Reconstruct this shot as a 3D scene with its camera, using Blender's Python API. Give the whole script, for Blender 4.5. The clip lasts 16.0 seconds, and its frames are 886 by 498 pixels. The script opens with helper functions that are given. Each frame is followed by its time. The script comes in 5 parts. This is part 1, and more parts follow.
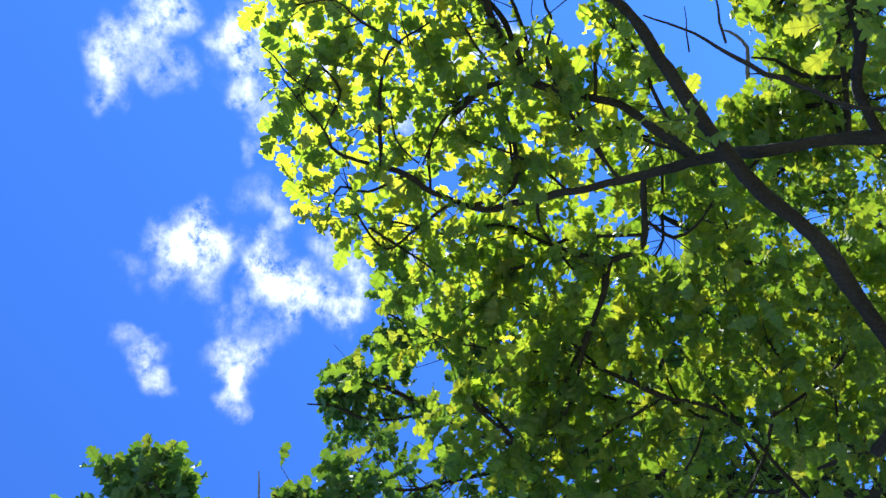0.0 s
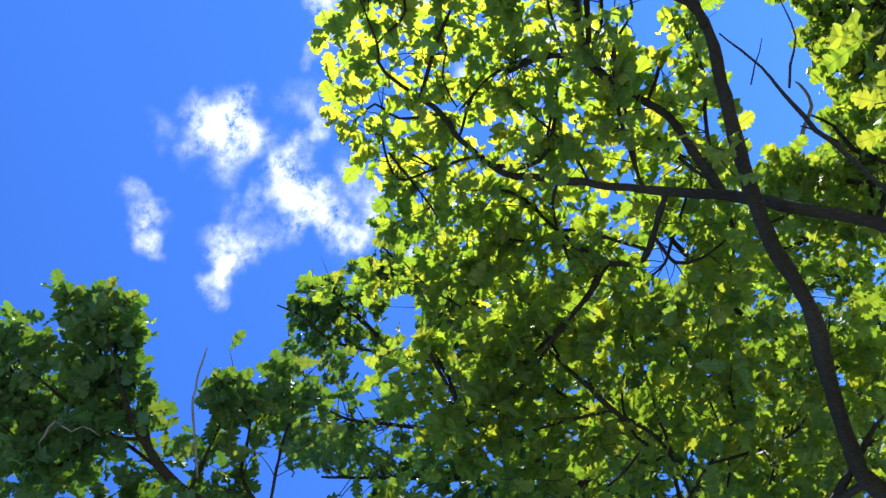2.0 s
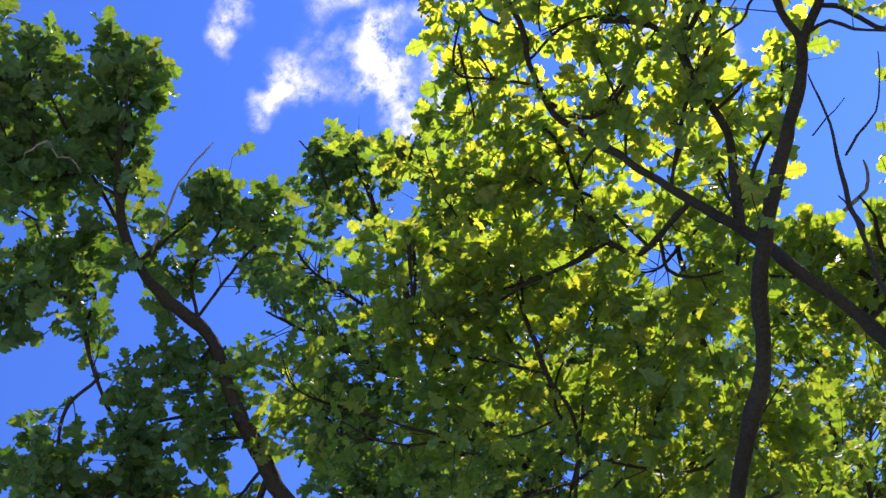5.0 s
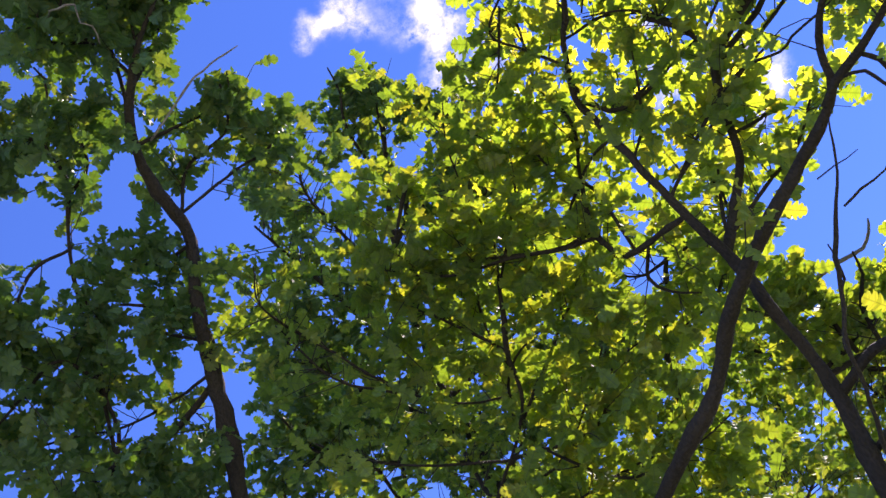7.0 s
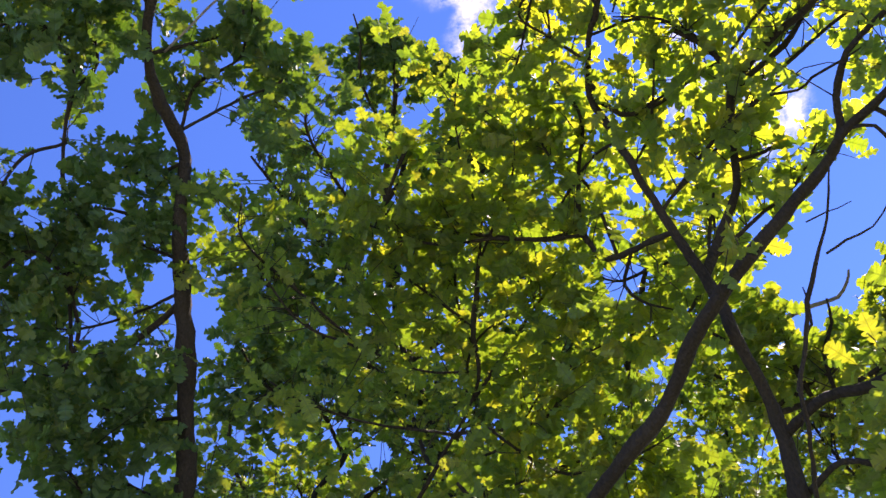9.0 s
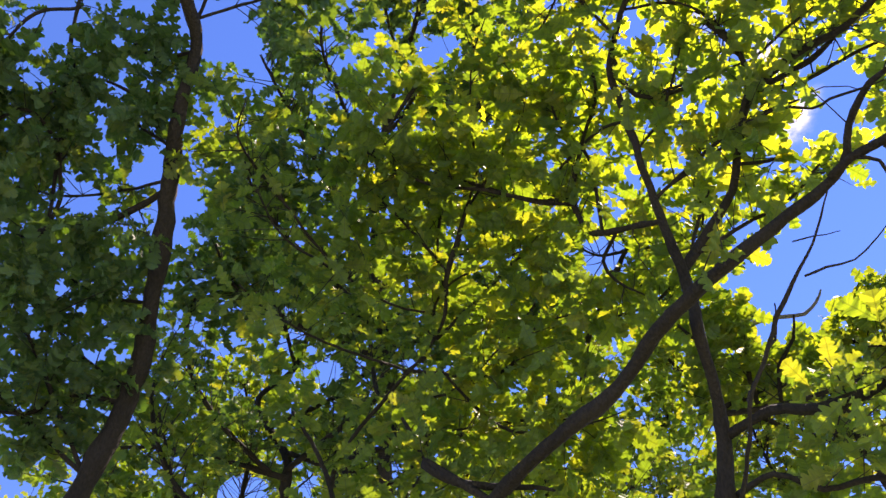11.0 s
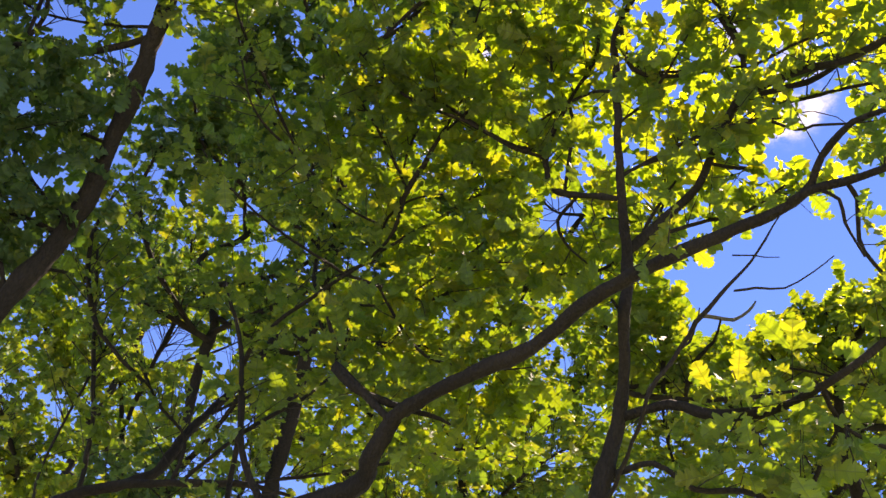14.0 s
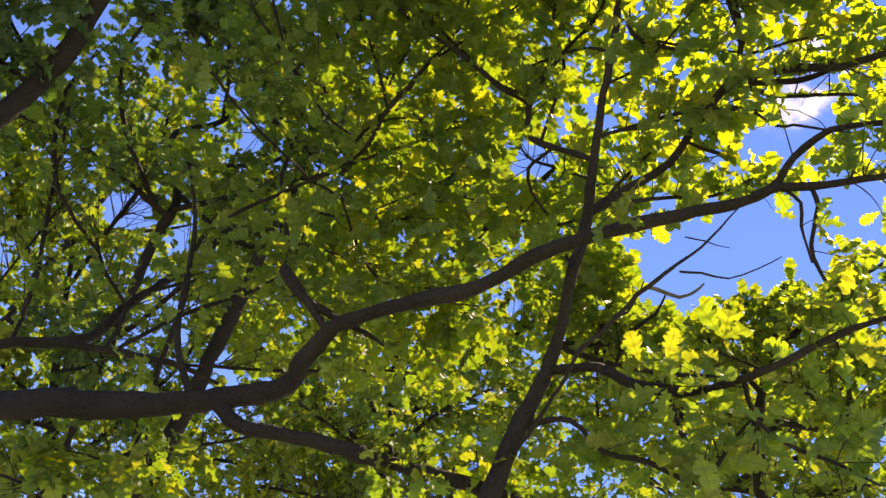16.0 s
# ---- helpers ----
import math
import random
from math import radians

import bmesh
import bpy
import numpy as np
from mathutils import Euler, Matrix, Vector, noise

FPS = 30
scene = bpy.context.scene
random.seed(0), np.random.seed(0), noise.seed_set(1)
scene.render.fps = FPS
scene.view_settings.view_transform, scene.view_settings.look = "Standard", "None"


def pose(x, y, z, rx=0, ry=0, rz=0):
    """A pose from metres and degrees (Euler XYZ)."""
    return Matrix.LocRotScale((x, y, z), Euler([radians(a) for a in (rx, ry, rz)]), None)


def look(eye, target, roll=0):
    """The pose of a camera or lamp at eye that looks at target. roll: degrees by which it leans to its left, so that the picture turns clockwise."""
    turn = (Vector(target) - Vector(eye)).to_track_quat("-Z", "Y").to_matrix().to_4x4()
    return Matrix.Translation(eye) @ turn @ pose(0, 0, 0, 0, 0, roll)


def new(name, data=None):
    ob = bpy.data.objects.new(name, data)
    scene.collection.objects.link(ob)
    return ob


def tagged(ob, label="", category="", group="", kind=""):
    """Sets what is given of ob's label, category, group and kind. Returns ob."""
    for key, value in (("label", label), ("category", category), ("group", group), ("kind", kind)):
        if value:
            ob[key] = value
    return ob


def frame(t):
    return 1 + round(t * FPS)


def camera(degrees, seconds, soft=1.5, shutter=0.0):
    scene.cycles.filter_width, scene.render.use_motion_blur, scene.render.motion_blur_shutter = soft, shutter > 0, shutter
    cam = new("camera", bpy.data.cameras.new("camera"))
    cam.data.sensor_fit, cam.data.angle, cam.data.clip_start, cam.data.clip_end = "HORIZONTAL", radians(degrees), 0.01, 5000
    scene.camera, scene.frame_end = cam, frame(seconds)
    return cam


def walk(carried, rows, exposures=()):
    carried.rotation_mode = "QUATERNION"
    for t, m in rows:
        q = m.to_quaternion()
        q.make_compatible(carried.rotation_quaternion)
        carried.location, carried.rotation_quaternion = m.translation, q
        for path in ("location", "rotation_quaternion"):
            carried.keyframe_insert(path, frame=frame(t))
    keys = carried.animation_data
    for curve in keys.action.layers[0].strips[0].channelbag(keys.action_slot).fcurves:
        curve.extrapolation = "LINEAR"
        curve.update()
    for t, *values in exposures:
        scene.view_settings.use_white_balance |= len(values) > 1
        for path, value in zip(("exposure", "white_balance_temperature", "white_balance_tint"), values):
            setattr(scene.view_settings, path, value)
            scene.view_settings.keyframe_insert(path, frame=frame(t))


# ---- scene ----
SUN_EL, SUN_AZ = 58.0, 46.0      # degrees; azimuth clockwise from +y

cam = camera(49.52, 16.0, soft=1.5)
PATH = [
    (0, -0.066, -0.136, 1.745, -176.19, 33.50, 83.86),
    (0.5, -0.163, -0.166, 1.768, -179.30, 34.23, 78.32),
    (1, -0.153, -0.121, 1.758, 176.19, 33.65, 71.84),
    (1.5, -0.139, -0.081, 1.739, 172.45, 32.72, 66.09),
    (2, -0.122, -0.047, 1.722, 169.17, 31.59, 61.25),
    (2.5, -0.143, -0.043, 1.681, 165.91, 30.36, 56.42),
    (3, -0.133, -0.016, 1.652, 162.42, 28.69, 51.51),
    (3.5, -0.143, 0.008, 1.632, 159.43, 27.00, 46.90),
    (6, -0.082, 0.100, 1.600, 148.30, 17.58, 27.41),
    (6.5, -0.075, 0.120, 1.571, 147.05, 15.77, 24.54),
    (7, -0.036, 0.143, 1.574, 145.90, 14.06, 22.12),
    (7.5, 0.009, 0.133, 1.574, 144.76, 12.49, 19.90),
    (8, 0.012, 0.170, 1.553, 144.15, 10.81, 17.47),
    (10.5, -0.061, 0.026, 1.569, 138.05, 3.43, 4.93),
    (11, -0.046, 0.032, 1.583, 137.01, 1.53, 2.74),
    (11.5, -0.040, 0.040, 1.585, 136.23, -0.12, 0.68),
    (12, -0.011, 0.002, 1.589, 135.05, -1.82, -1.27),
    (12.5, 0.000, 0.000, 1.600, 134.33, -3.20, -3.12),
    (13, 0.029, -0.001, 1.610, 133.63, -4.79, -5.07),
    (13.5, 0.041, -0.037, 1.626, 132.88, -6.23, -6.76),
    (14, 0.067, -0.086, 1.634, 132.01, -8.08, -8.84),
    (14.5, 0.078, -0.103, 1.643, 131.14, -9.96, -11.04),
    (15, 0.093, -0.118, 1.658, 130.12, -12.00, -13.48),
    (15.5, 0.110, -0.139, 1.655, 129.57, -13.65, -15.35),
    (16, 0.124, -0.150, 1.662, 129.06, -15.40, -17.38),
]
walk(cam, [(t, pose(*p)) for t, *p in PATH], exposures=[(0, 0.78, 5650, 10), (3.5, 0.8, 5900, 18), (6.5, 0.83, 6450, 34), (10.5, 0.98, 7250, 30), (16, 1.01, 8600, 28)])


# ---- world and sun ----
def direction(el, az):
    e, a = radians(el), radians(az)
    return Vector((math.cos(e) * math.sin(a), math.cos(e) * math.cos(a), math.sin(e)))


CLOUDS = []


def cloud(x, y, size, cover):
    """A puff on the cloud layer: its place over one unit of height, its size and how much it covers."""
    CLOUDS.append((x, y, size, cover))


cloud(0.303, 0.220, 0.026, 0.76)
cloud(0.273, 0.218, 0.023, 0.70)
cloud(0.242, 0.222, 0.016, 0.46)
cloud(0.323, 0.248, 0.024, 0.55)
cloud(0.351, 0.274, 0.026, 0.96)
cloud(0.295, 0.267, 0.024, 0.40)
cloud(0.295, 0.303, 0.017, 0.30)
cloud(0.352, 0.349, 0.029, 0.96)
cloud(0.368, 0.383, 0.027, 0.91)
cloud(0.322, 0.359, 0.026, 0.86)
cloud(0.286, 0.367, 0.020, 0.70)
cloud(0.300, 0.398, 0.018, 0.35)
cloud(0.264, 0.396, 0.022, 0.46)
cloud(0.226, 0.384, 0.014, 0.26)
cloud(0.379, 0.420, 0.028, 0.86)
cloud(0.365, 0.457, 0.028, 0.91)
cloud(0.338, 0.471, 0.019, 0.61)
cloud(0.132, 0.336, 0.022, 0.91)
cloud(0.106, 0.345, 0.029, 1.01)
cloud(0.101, 0.312, 0.024, 0.86)
cloud(0.074, 0.310, 0.021, 0.50)
cloud(0.076, 0.349, 0.023, 0.50)
cloud(0.121, 0.362, 0.020, 0.70)
cloud(0.077, 0.272, 0.015, 0.15)
cloud(0.148, 0.430, 0.014, 0.50)
cloud(0.110, 0.412, 0.023, 0.81)
cloud(0.086, 0.421, 0.026, 1.01)
cloud(0.077, 0.453, 0.029, 1.01)
cloud(0.072, 0.485, 0.023, 0.70)
cloud(0.048, 0.449, 0.016, 0.50)
cloud(0.178, 0.400, 0.024, 0.20)
cloud(0.171, 0.418, 0.018, 0.20)
cloud(0.056, 0.515, 0.024, 0.61)
cloud(0.068, 0.532, 0.021, 0.55)
cloud(0.111, 0.531, 0.023, 0.50)
cloud(0.134, 0.484, 0.022, 0.15)
cloud(-0.014, 0.301, 0.019, 0.70)
cloud(-0.037, 0.312, 0.015, 0.70)
cloud(0.003, 0.273, 0.013, 0.30)
cloud(0.008, 0.392, 0.020, 0.70)
cloud(-0.021, 0.399, 0.024, 0.91)
cloud(-0.046, 0.398, 0.016, 0.70)
cloud(0.046, 0.397, 0.015, 0.30)
cloud(0.033, 0.367, 0.014, 0.18)
cloud(0.000, 0.368, 0.014, 0.15)
cloud(0.005, 0.421, 0.014, 0.30)
cloud(0.315, 0.645, 0.029, 0.87)
cloud(0.316, 0.677, 0.020, 0.48)
cloud(0.399, 0.669, 0.031, 0.97)
cloud(0.389, 0.637, 0.023, 0.58)
cloud(0.428, 0.745, 0.037, 0.87)
cloud(0.449, 0.716, 0.025, 0.58)
cloud(0.069, 0.620, 0.026, 0.87)
cloud(0.128, 0.610, 0.019, 0.68)
cloud(0.032, 0.730, 0.016, 0.68)
cloud(0.307, 0.590, 0.022, 0.58)
cloud(0.031, 0.430, 0.023, 0.25)
cloud(0.124, 0.493, 0.025, 0.34)
cloud(0.095, 0.532, 0.019, 0.39)


def make_world():
    w = bpy.data.worlds.new("sky")
    scene.world = w
    w.use_nodes = True
    nt = w.node_tree
    nt.nodes.clear()
    N, L = nt.nodes.new, nt.links.new

    def math_node(op, a, b=None):
        n = N("ShaderNodeMath")
        n.operation = op
        for i, v in enumerate((a, b)):
            if v is None:
                continue
            if isinstance(v, (int, float)):
                n.inputs[i].default_value = v
            else:
                L(v, n.inputs[i])
        return n.outputs[0]

    sky = N("ShaderNodeTexSky")
    sky.sky_type, sky.sun_disc = "NISHITA", False
    sky.sun_elevation, sky.sun_rotation = radians(SUN_EL), radians(SUN_AZ)
    sky.air_density, sky.dust_density, sky.ozone_density = 1.0, 0.0, 2.0
    hue = N("ShaderNodeHueSaturation")
    hue.inputs["Saturation"].default_value = 1.15
    L(sky.outputs[0], hue.inputs["Color"])
    tint = N("ShaderNodeMix")
    tint.data_type, tint.blend_type = "RGBA", "MULTIPLY"
    tint.inputs[0].default_value = 1.0
    L(hue.outputs[0], tint.inputs[6])
    tint.inputs[7].default_value = (*(0.66, 0.83, 1.26), 1)

    # clouds lie on one high layer: the way up divided by its height
    geo = N("ShaderNodeTexCoord")
    sep = N("ShaderNodeSeparateXYZ")
    L(geo.outputs["Generated"], sep.inputs[0])
    up = math_node("MAXIMUM", sep.outputs[2], 0.05)
    flat = N("ShaderNodeCombineXYZ")
    L(math_node("DIVIDE", sep.outputs[0], up), flat.inputs[0])
    L(math_node("DIVIDE", sep.outputs[1], up), flat.inputs[1])
    warp = N("ShaderNodeTexNoise")
    warp.inputs["Scale"].default_value, warp.inputs["Detail"].default_value = 20.0, 6.0
    L(flat.outputs[0], warp.inputs["Vector"])
    off = N("ShaderNodeVectorMath")
    off.operation = "MULTIPLY_ADD"
    L(warp.outputs["Color"], off.inputs[0])
    off.inputs[1].default_value = (0.075, 0.075, 0)
    L(flat.outputs[0], off.inputs[2])
    shifted = N("ShaderNodeVectorMath")
    shifted.operation = "SUBTRACT"
    L(off.outputs[0], shifted.inputs[0])
    shifted.inputs[1].default_value = (0.0375, 0.0375, 0)
    total = None
    for cx, cy, r, s in CLOUDS:
        d = N("ShaderNodeVectorMath")
        d.operation = "DISTANCE"
        L(shifted.outputs[0], d.inputs[0])
        d.inputs[1].default_value = (cx, cy, 0)
        m = N("ShaderNodeMapRange")
        m.interpolation_type = "SMOOTHERSTEP"
        m.inputs["From Min"].default_value, m.inputs["From Max"].default_value = r * 1.6, 0.0
        m.inputs["To Min"].default_value, m.inputs["To Max"].default_value = 0.0, s
        L(d.outputs["Value"], m.inputs["Value"])
        total = m.outputs[0] if total is None else math_node("ADD", total, m.outputs[0])
    fine = N("ShaderNodeTexNoise")
    fine.inputs["Scale"].default_value, fine.inputs["Detail"].default_value = 34.0, 10.0
    fine.inputs["Roughness"].default_value = 0.7
    L(flat.outputs[0], fine.inputs["Vector"])
    frayed = N("ShaderNodeMapRange")
    frayed.inputs["From Min"].default_value, frayed.inputs["From Max"].default_value = 0.36, 0.74
    frayed.inputs["To Min"].default_value, frayed.inputs["To Max"].default_value = 0.0, 1.4
    L(fine.outputs["Fac"], frayed.inputs["Value"])
    cover = math_node("MINIMUM", math_node("MULTIPLY", total, frayed.outputs[0]), 1.0)
    cover = math_node("MAXIMUM", cover, 0.0)
    mix = N("ShaderNodeMix")
    mix.data_type = "RGBA"
    L(cover, mix.inputs[0])
    L(tint.outputs[2], mix.inputs[6])
    mix.inputs[7].default_value = (*(8, 8, 8.4), 1)
    bg = N("ShaderNodeBackground")
    bg.inputs["Strength"].default_value = 0.117
    L(mix.outputs[2], bg.inputs["Color"])
    out = N("ShaderNodeOutputWorld")
    L(bg.outputs[0], out.inputs[0])


make_world()
sun_data = bpy.data.lights.new("sun", "SUN")
sun_data.energy, sun_data.angle, sun_data.color = 5.0, radians(0.53), (1.0, 0.94, 0.84)
sun = new("sun", sun_data)
sun.matrix_world = look(direction(SUN_EL, SUN_AZ) * 60, (0, 0, 0))


# ---- materials ----
def material(name):
    m = bpy.data.materials.new(name)
    m.use_nodes = True
    nt = m.node_tree
    return m, nt, nt.nodes["Principled BSDF"], nt.nodes["Material Output"]


def bark(name, dark, light, rough=0.9):
    m, nt, b, out = material(name)
    N, L = nt.nodes.new, nt.links.new
    co = N("ShaderNodeTexCoord")
    st = N("ShaderNodeMapping")
    st.inputs["Scale"].default_value = (1, 1, 0.35)
    L(co.outputs["Object"], st.inputs[0])
    big = N("ShaderNodeTexNoise")
    big.inputs["Scale"].default_value, big.inputs["Detail"].default_value = 3.0, 4.0
    L(co.outputs["Object"], big.inputs["Vector"])
    cr = N("ShaderNodeTexVoronoi")
    cr.feature = "DISTANCE_TO_EDGE"
    cr.inputs["Scale"].default_value = 42.0
    L(st.outputs[0], cr.inputs["Vector"])
    gr = N("ShaderNodeTexNoise")
    gr.inputs["Scale"].default_value, gr.inputs["Detail"].default_value = 90.0, 5.0
    L(st.outputs[0], gr.inputs["Vector"])
    ramp = N("ShaderNodeValToRGB")
    ramp.color_ramp.elements[0].color, ramp.color_ramp.elements[1].color = (*dark, 1), (*light, 1)
    ramp.color_ramp.elements[0].position, ramp.color_ramp.elements[1].position = 0.3, 0.75
    mx = N("ShaderNodeMix")
    mx.inputs[0].default_value = 0.5
    L(big.outputs["Fac"], mx.inputs[2])
    L(gr.outputs["Fac"], mx.inputs[3])
    L(mx.outputs[0], ramp.inputs[0])
    L(ramp.outputs[0], b.inputs["Base Color"])
    b.inputs["Roughness"].default_value, b.inputs["Specular IOR Level"].default_value = rough, 0.25
    bump = N("ShaderNodeBump")
    bump.inputs["Strength"].default_value, bump.inputs["Distance"].default_value = 1.0, 0.012
    L(cr.outputs["Distance"], bump.inputs["Height"])
    bump2 = N("ShaderNodeBump")
    bump2.inputs["Strength"].default_value, bump2.inputs["Distance"].default_value = 0.5, 0.004
    L(gr.outputs["Fac"], bump2.inputs["Height"])
    L(bump.outputs[0], bump2.inputs["Normal"])
    L(bump2.outputs[0], b.inputs["Normal"])
    return m


def leaf_material(name, greens, glow, glows, shines):
    """A thin leaf: a waxy upper face and light that comes through the blade."""
    m, nt, b, out = material(name)
    N, L = nt.nodes.new, nt.links.new
    geo, info = N("ShaderNodeNewGeometry"), N("ShaderNodeObjectInfo")
    add = N("ShaderNodeMath")
    L(geo.outputs["Random Per Island"], add.inputs[0])
    L(info.outputs["Random"], add.inputs[1])
    fr = N("ShaderNodeMath")
    fr.operation = "FRACT"
    L(add.outputs[0], fr.inputs[0])
    co = N("ShaderNodeTexCoord")
    spots = N("ShaderNodeTexNoise")
    spots.inputs["Scale"].default_value, spots.inputs["Detail"].default_value = 75.0, 4.0
    L(co.outputs["Object"], spots.inputs["Vector"])
    patch = N("ShaderNodeTexNoise")
    patch.inputs["Scale"].default_value = 1.1
    L(co.outputs["Object"], patch.inputs["Vector"])

    def tone(stops, spread):
        r = N("ShaderNodeValToRGB")
        e = r.color_ramp.elements
        while len(e) < len(stops):
            e.new(0.5)
        for k, (pos, col) in enumerate(stops):
            e[k].position, e[k].color = pos, (*col, 1)
        a = N("ShaderNodeMath")
        a.operation = "MULTIPLY_ADD"
        L(spots.outputs["Fac"], a.inputs[0])
        a.inputs[1].default_value = spread
        L(fr.outputs[0], a.inputs[2])
        c = N("ShaderNodeMath")
        c.operation = "MULTIPLY_ADD"
        L(patch.outputs["Fac"], c.inputs[0])
        c.inputs[1].default_value = 0.5
        L(a.outputs[0], c.inputs[2])
        s = N("ShaderNodeMath")
        s.operation = "MULTIPLY_ADD"
        L(c.outputs[0], s.inputs[0])
        s.inputs[1].default_value, s.inputs[2].default_value = 0.72, -0.3
        L(s.outputs[0], r.inputs[0])
        return r.outputs[0]

    # the blade's veins: a midrib and slanting side veins, with the blade bulging between them
    def calc(op, a, b, c=None):
        n = N("ShaderNodeMath")
        n.operation = op
        for k, v in enumerate((a, b, c)):
            if isinstance(v, (int, float)):
                n.inputs[k].default_value = v
            elif v is not None:
                L(v, n.inputs[k])
        return n.outputs[0]

    blade, split = N("ShaderNodeUVMap"), N("ShaderNodeSeparateXYZ")
    blade.uv_map = "blade"
    L(blade.outputs[0], split.inputs[0])
    aside = calc("ABSOLUTE", calc("SUBTRACT", split.outputs[1], 0.5), 0)
    saw = calc("FRACT", calc("MULTIPLY", calc("MULTIPLY_ADD", aside, -0.12, split.outputs[0]), 6.2), 0)
    ridge = calc("MULTIPLY", calc("ABSOLUTE", calc("SUBTRACT", saw, 0.42), 0), 1.8)
    side_vein, rib = N("ShaderNodeMapRange"), N("ShaderNodeMapRange")
    side_vein.inputs["From Min"].default_value, side_vein.inputs["From Max"].default_value = 0.72, 0.98
    L(ridge, side_vein.inputs["Value"])
    rib.inputs["From Min"].default_value, rib.inputs["From Max"].default_value = 0.02, 0.006
    L(aside, rib.inputs["Value"])
    vein = calc("MAXIMUM", calc("MULTIPLY", side_vein.outputs[0], 0.6), rib.outputs[0])

    def veined(colour, shade):
        x = N("ShaderNodeMix")
        x.data_type, x.blend_type = "RGBA", "MULTIPLY"
        L(vein, x.inputs[0])
        L(colour, x.inputs[6])
        x.inputs[7].default_value = (*shade, 1)
        return x.outputs[2]

    height = calc("MULTIPLY_ADD", spots.outputs["Fac"], 0.5, calc("MULTIPLY", vein, -1.0))
    bump = N("ShaderNodeBump")
    bump.inputs["Strength"].default_value, bump.inputs["Distance"].default_value = 0.55, 0.004
    L(height, bump.inputs["Height"])
    L(bump.outputs[0], b.inputs["Normal"])
    L(veined(tone(greens, 0.5), (1.5, 1.35, 1.5)), b.inputs["Base Color"])
    b.inputs["Roughness"].default_value = 0.5
    b.inputs["Specular IOR Level"].default_value = 0.25
    tr = N("ShaderNodeBsdfTranslucent")
    L(veined(tone(glows, 0.7), (0.62, 0.6, 0.5)), tr.inputs["Color"])
    L(bump.outputs[0], tr.inputs["Normal"])
    # part of the light goes on through the blade with little spread, so leaves shine most against the sun
    on = N("ShaderNodeBsdfRefraction")
    on.inputs["Roughness"].default_value, on.inputs["IOR"].default_value = 1.0, 1.6
    L(veined(tone(shines, 0.7), (0.6, 0.6, 0.5)), on.inputs["Color"])
    both = N("ShaderNodeMixShader")
    both.inputs[0].default_value = 0.23
    L(tr.outputs[0], both.inputs[1])
    L(on.outputs[0], both.inputs[2])
    mx = N("ShaderNodeMixShader")
    mx.inputs[0].default_value = glow
    L(b.outputs[0], mx.inputs[1])
    L(both.outputs[0], mx.inputs[2])
    L(mx.outputs[0], out.inputs[0])
    return m


def ground_material():
    m, nt, b, out = material("forest_grass")
    N, L = nt.nodes.new, nt.links.new
    co = N("ShaderNodeTexCoord")
    n1, n2 = N("ShaderNodeTexNoise"), N("ShaderNodeTexNoise")
    n1.inputs["Scale"].default_value, n2.inputs["Scale"].default_value = 0.6, 40.0
    n2.inputs["Detail"].default_value = 6.0
    L(co.outputs["Object"], n1.inputs["Vector"])
    L(co.outputs["Object"], n2.inputs["Vector"])
    mx = N("ShaderNodeMix")
    mx.inputs[0].default_value = 0.5
    L(n1.outputs["Fac"], mx.inputs[2])
    L(n2.outputs["Fac"], mx.inputs[3])
    r = N("ShaderNodeValToRGB")
    # paler than real grass, to bounce light up under the leaves; itself unseen
    r.color_ramp.elements[0].color, r.color_ramp.elements[1].color = (0.42, 0.395, 0.24, 1), (0.33, 0.36, 0.19, 1)
    r.color_ramp.elements[0].position, r.color_ramp.elements[1].position = 0.35, 0.65
    L(mx.outputs[0], r.inputs[0])
    L(r.outputs[0], b.inputs["Base Color"])
    b.inputs["Roughness"].default_value = 0.95
    bump = N("ShaderNodeBump")
    bump.inputs["Distance"].default_value = 0.05
    L(n2.outputs["Fac"], bump.inputs["Height"])
    L(bump.outputs[0], b.inputs["Normal"])
    return m


BARK = bark("oak_bark", (0.014, 0.0122, 0.0098), (0.047, 0.041, 0.033))
TWIG = bark("twig_bark", (0.022, 0.019, 0.015), (0.07, 0.06, 0.047), 0.8)
GREY = bark("dead_bark", (0.16, 0.15, 0.135), (0.33, 0.31, 0.28))
LEAF = leaf_material("oak_leaf", [(0.0, (0.085, 0.165, 0.075)), (0.6, (0.13, 0.205, 0.08)), (1.0, (0.19, 0.23, 0.08))], 0.55,
                     [(0.0, (0.20, 0.38, 0.018)), (0.6, (0.38, 0.54, 0.020)), (1.0, (0.66, 0.60, 0.028))],
                     [(0.0, (0.38, 0.58, 0.012)), (0.6, (0.68, 0.73, 0.014)), (1.0, (0.94, 0.78, 0.025))])
# deeper green leaves, with the left and back crowns' shade put into the colour
SHADED_LEAF = leaf_material("shaded_oak_leaf", [(0.0, (0.06, 0.135, 0.07)), (0.6, (0.085, 0.165, 0.075)), (1.0, (0.13, 0.19, 0.07))], 0.42,
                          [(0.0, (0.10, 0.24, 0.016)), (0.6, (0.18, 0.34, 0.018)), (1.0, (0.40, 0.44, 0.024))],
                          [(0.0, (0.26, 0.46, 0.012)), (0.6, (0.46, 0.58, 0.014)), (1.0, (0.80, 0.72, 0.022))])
GROUND = ground_material()


# ---- mesh helpers ----
def mesh_ob(name, verts, faces, mat, parent=None, smooth=True):
    me = bpy.data.meshes.new(name)
    me.from_pydata(verts, [], faces)
    if smooth:
        me.shade_smooth()
    me.materials.append(mat)
    ob = new(name, me)
    ob.parent = parent
    return ob


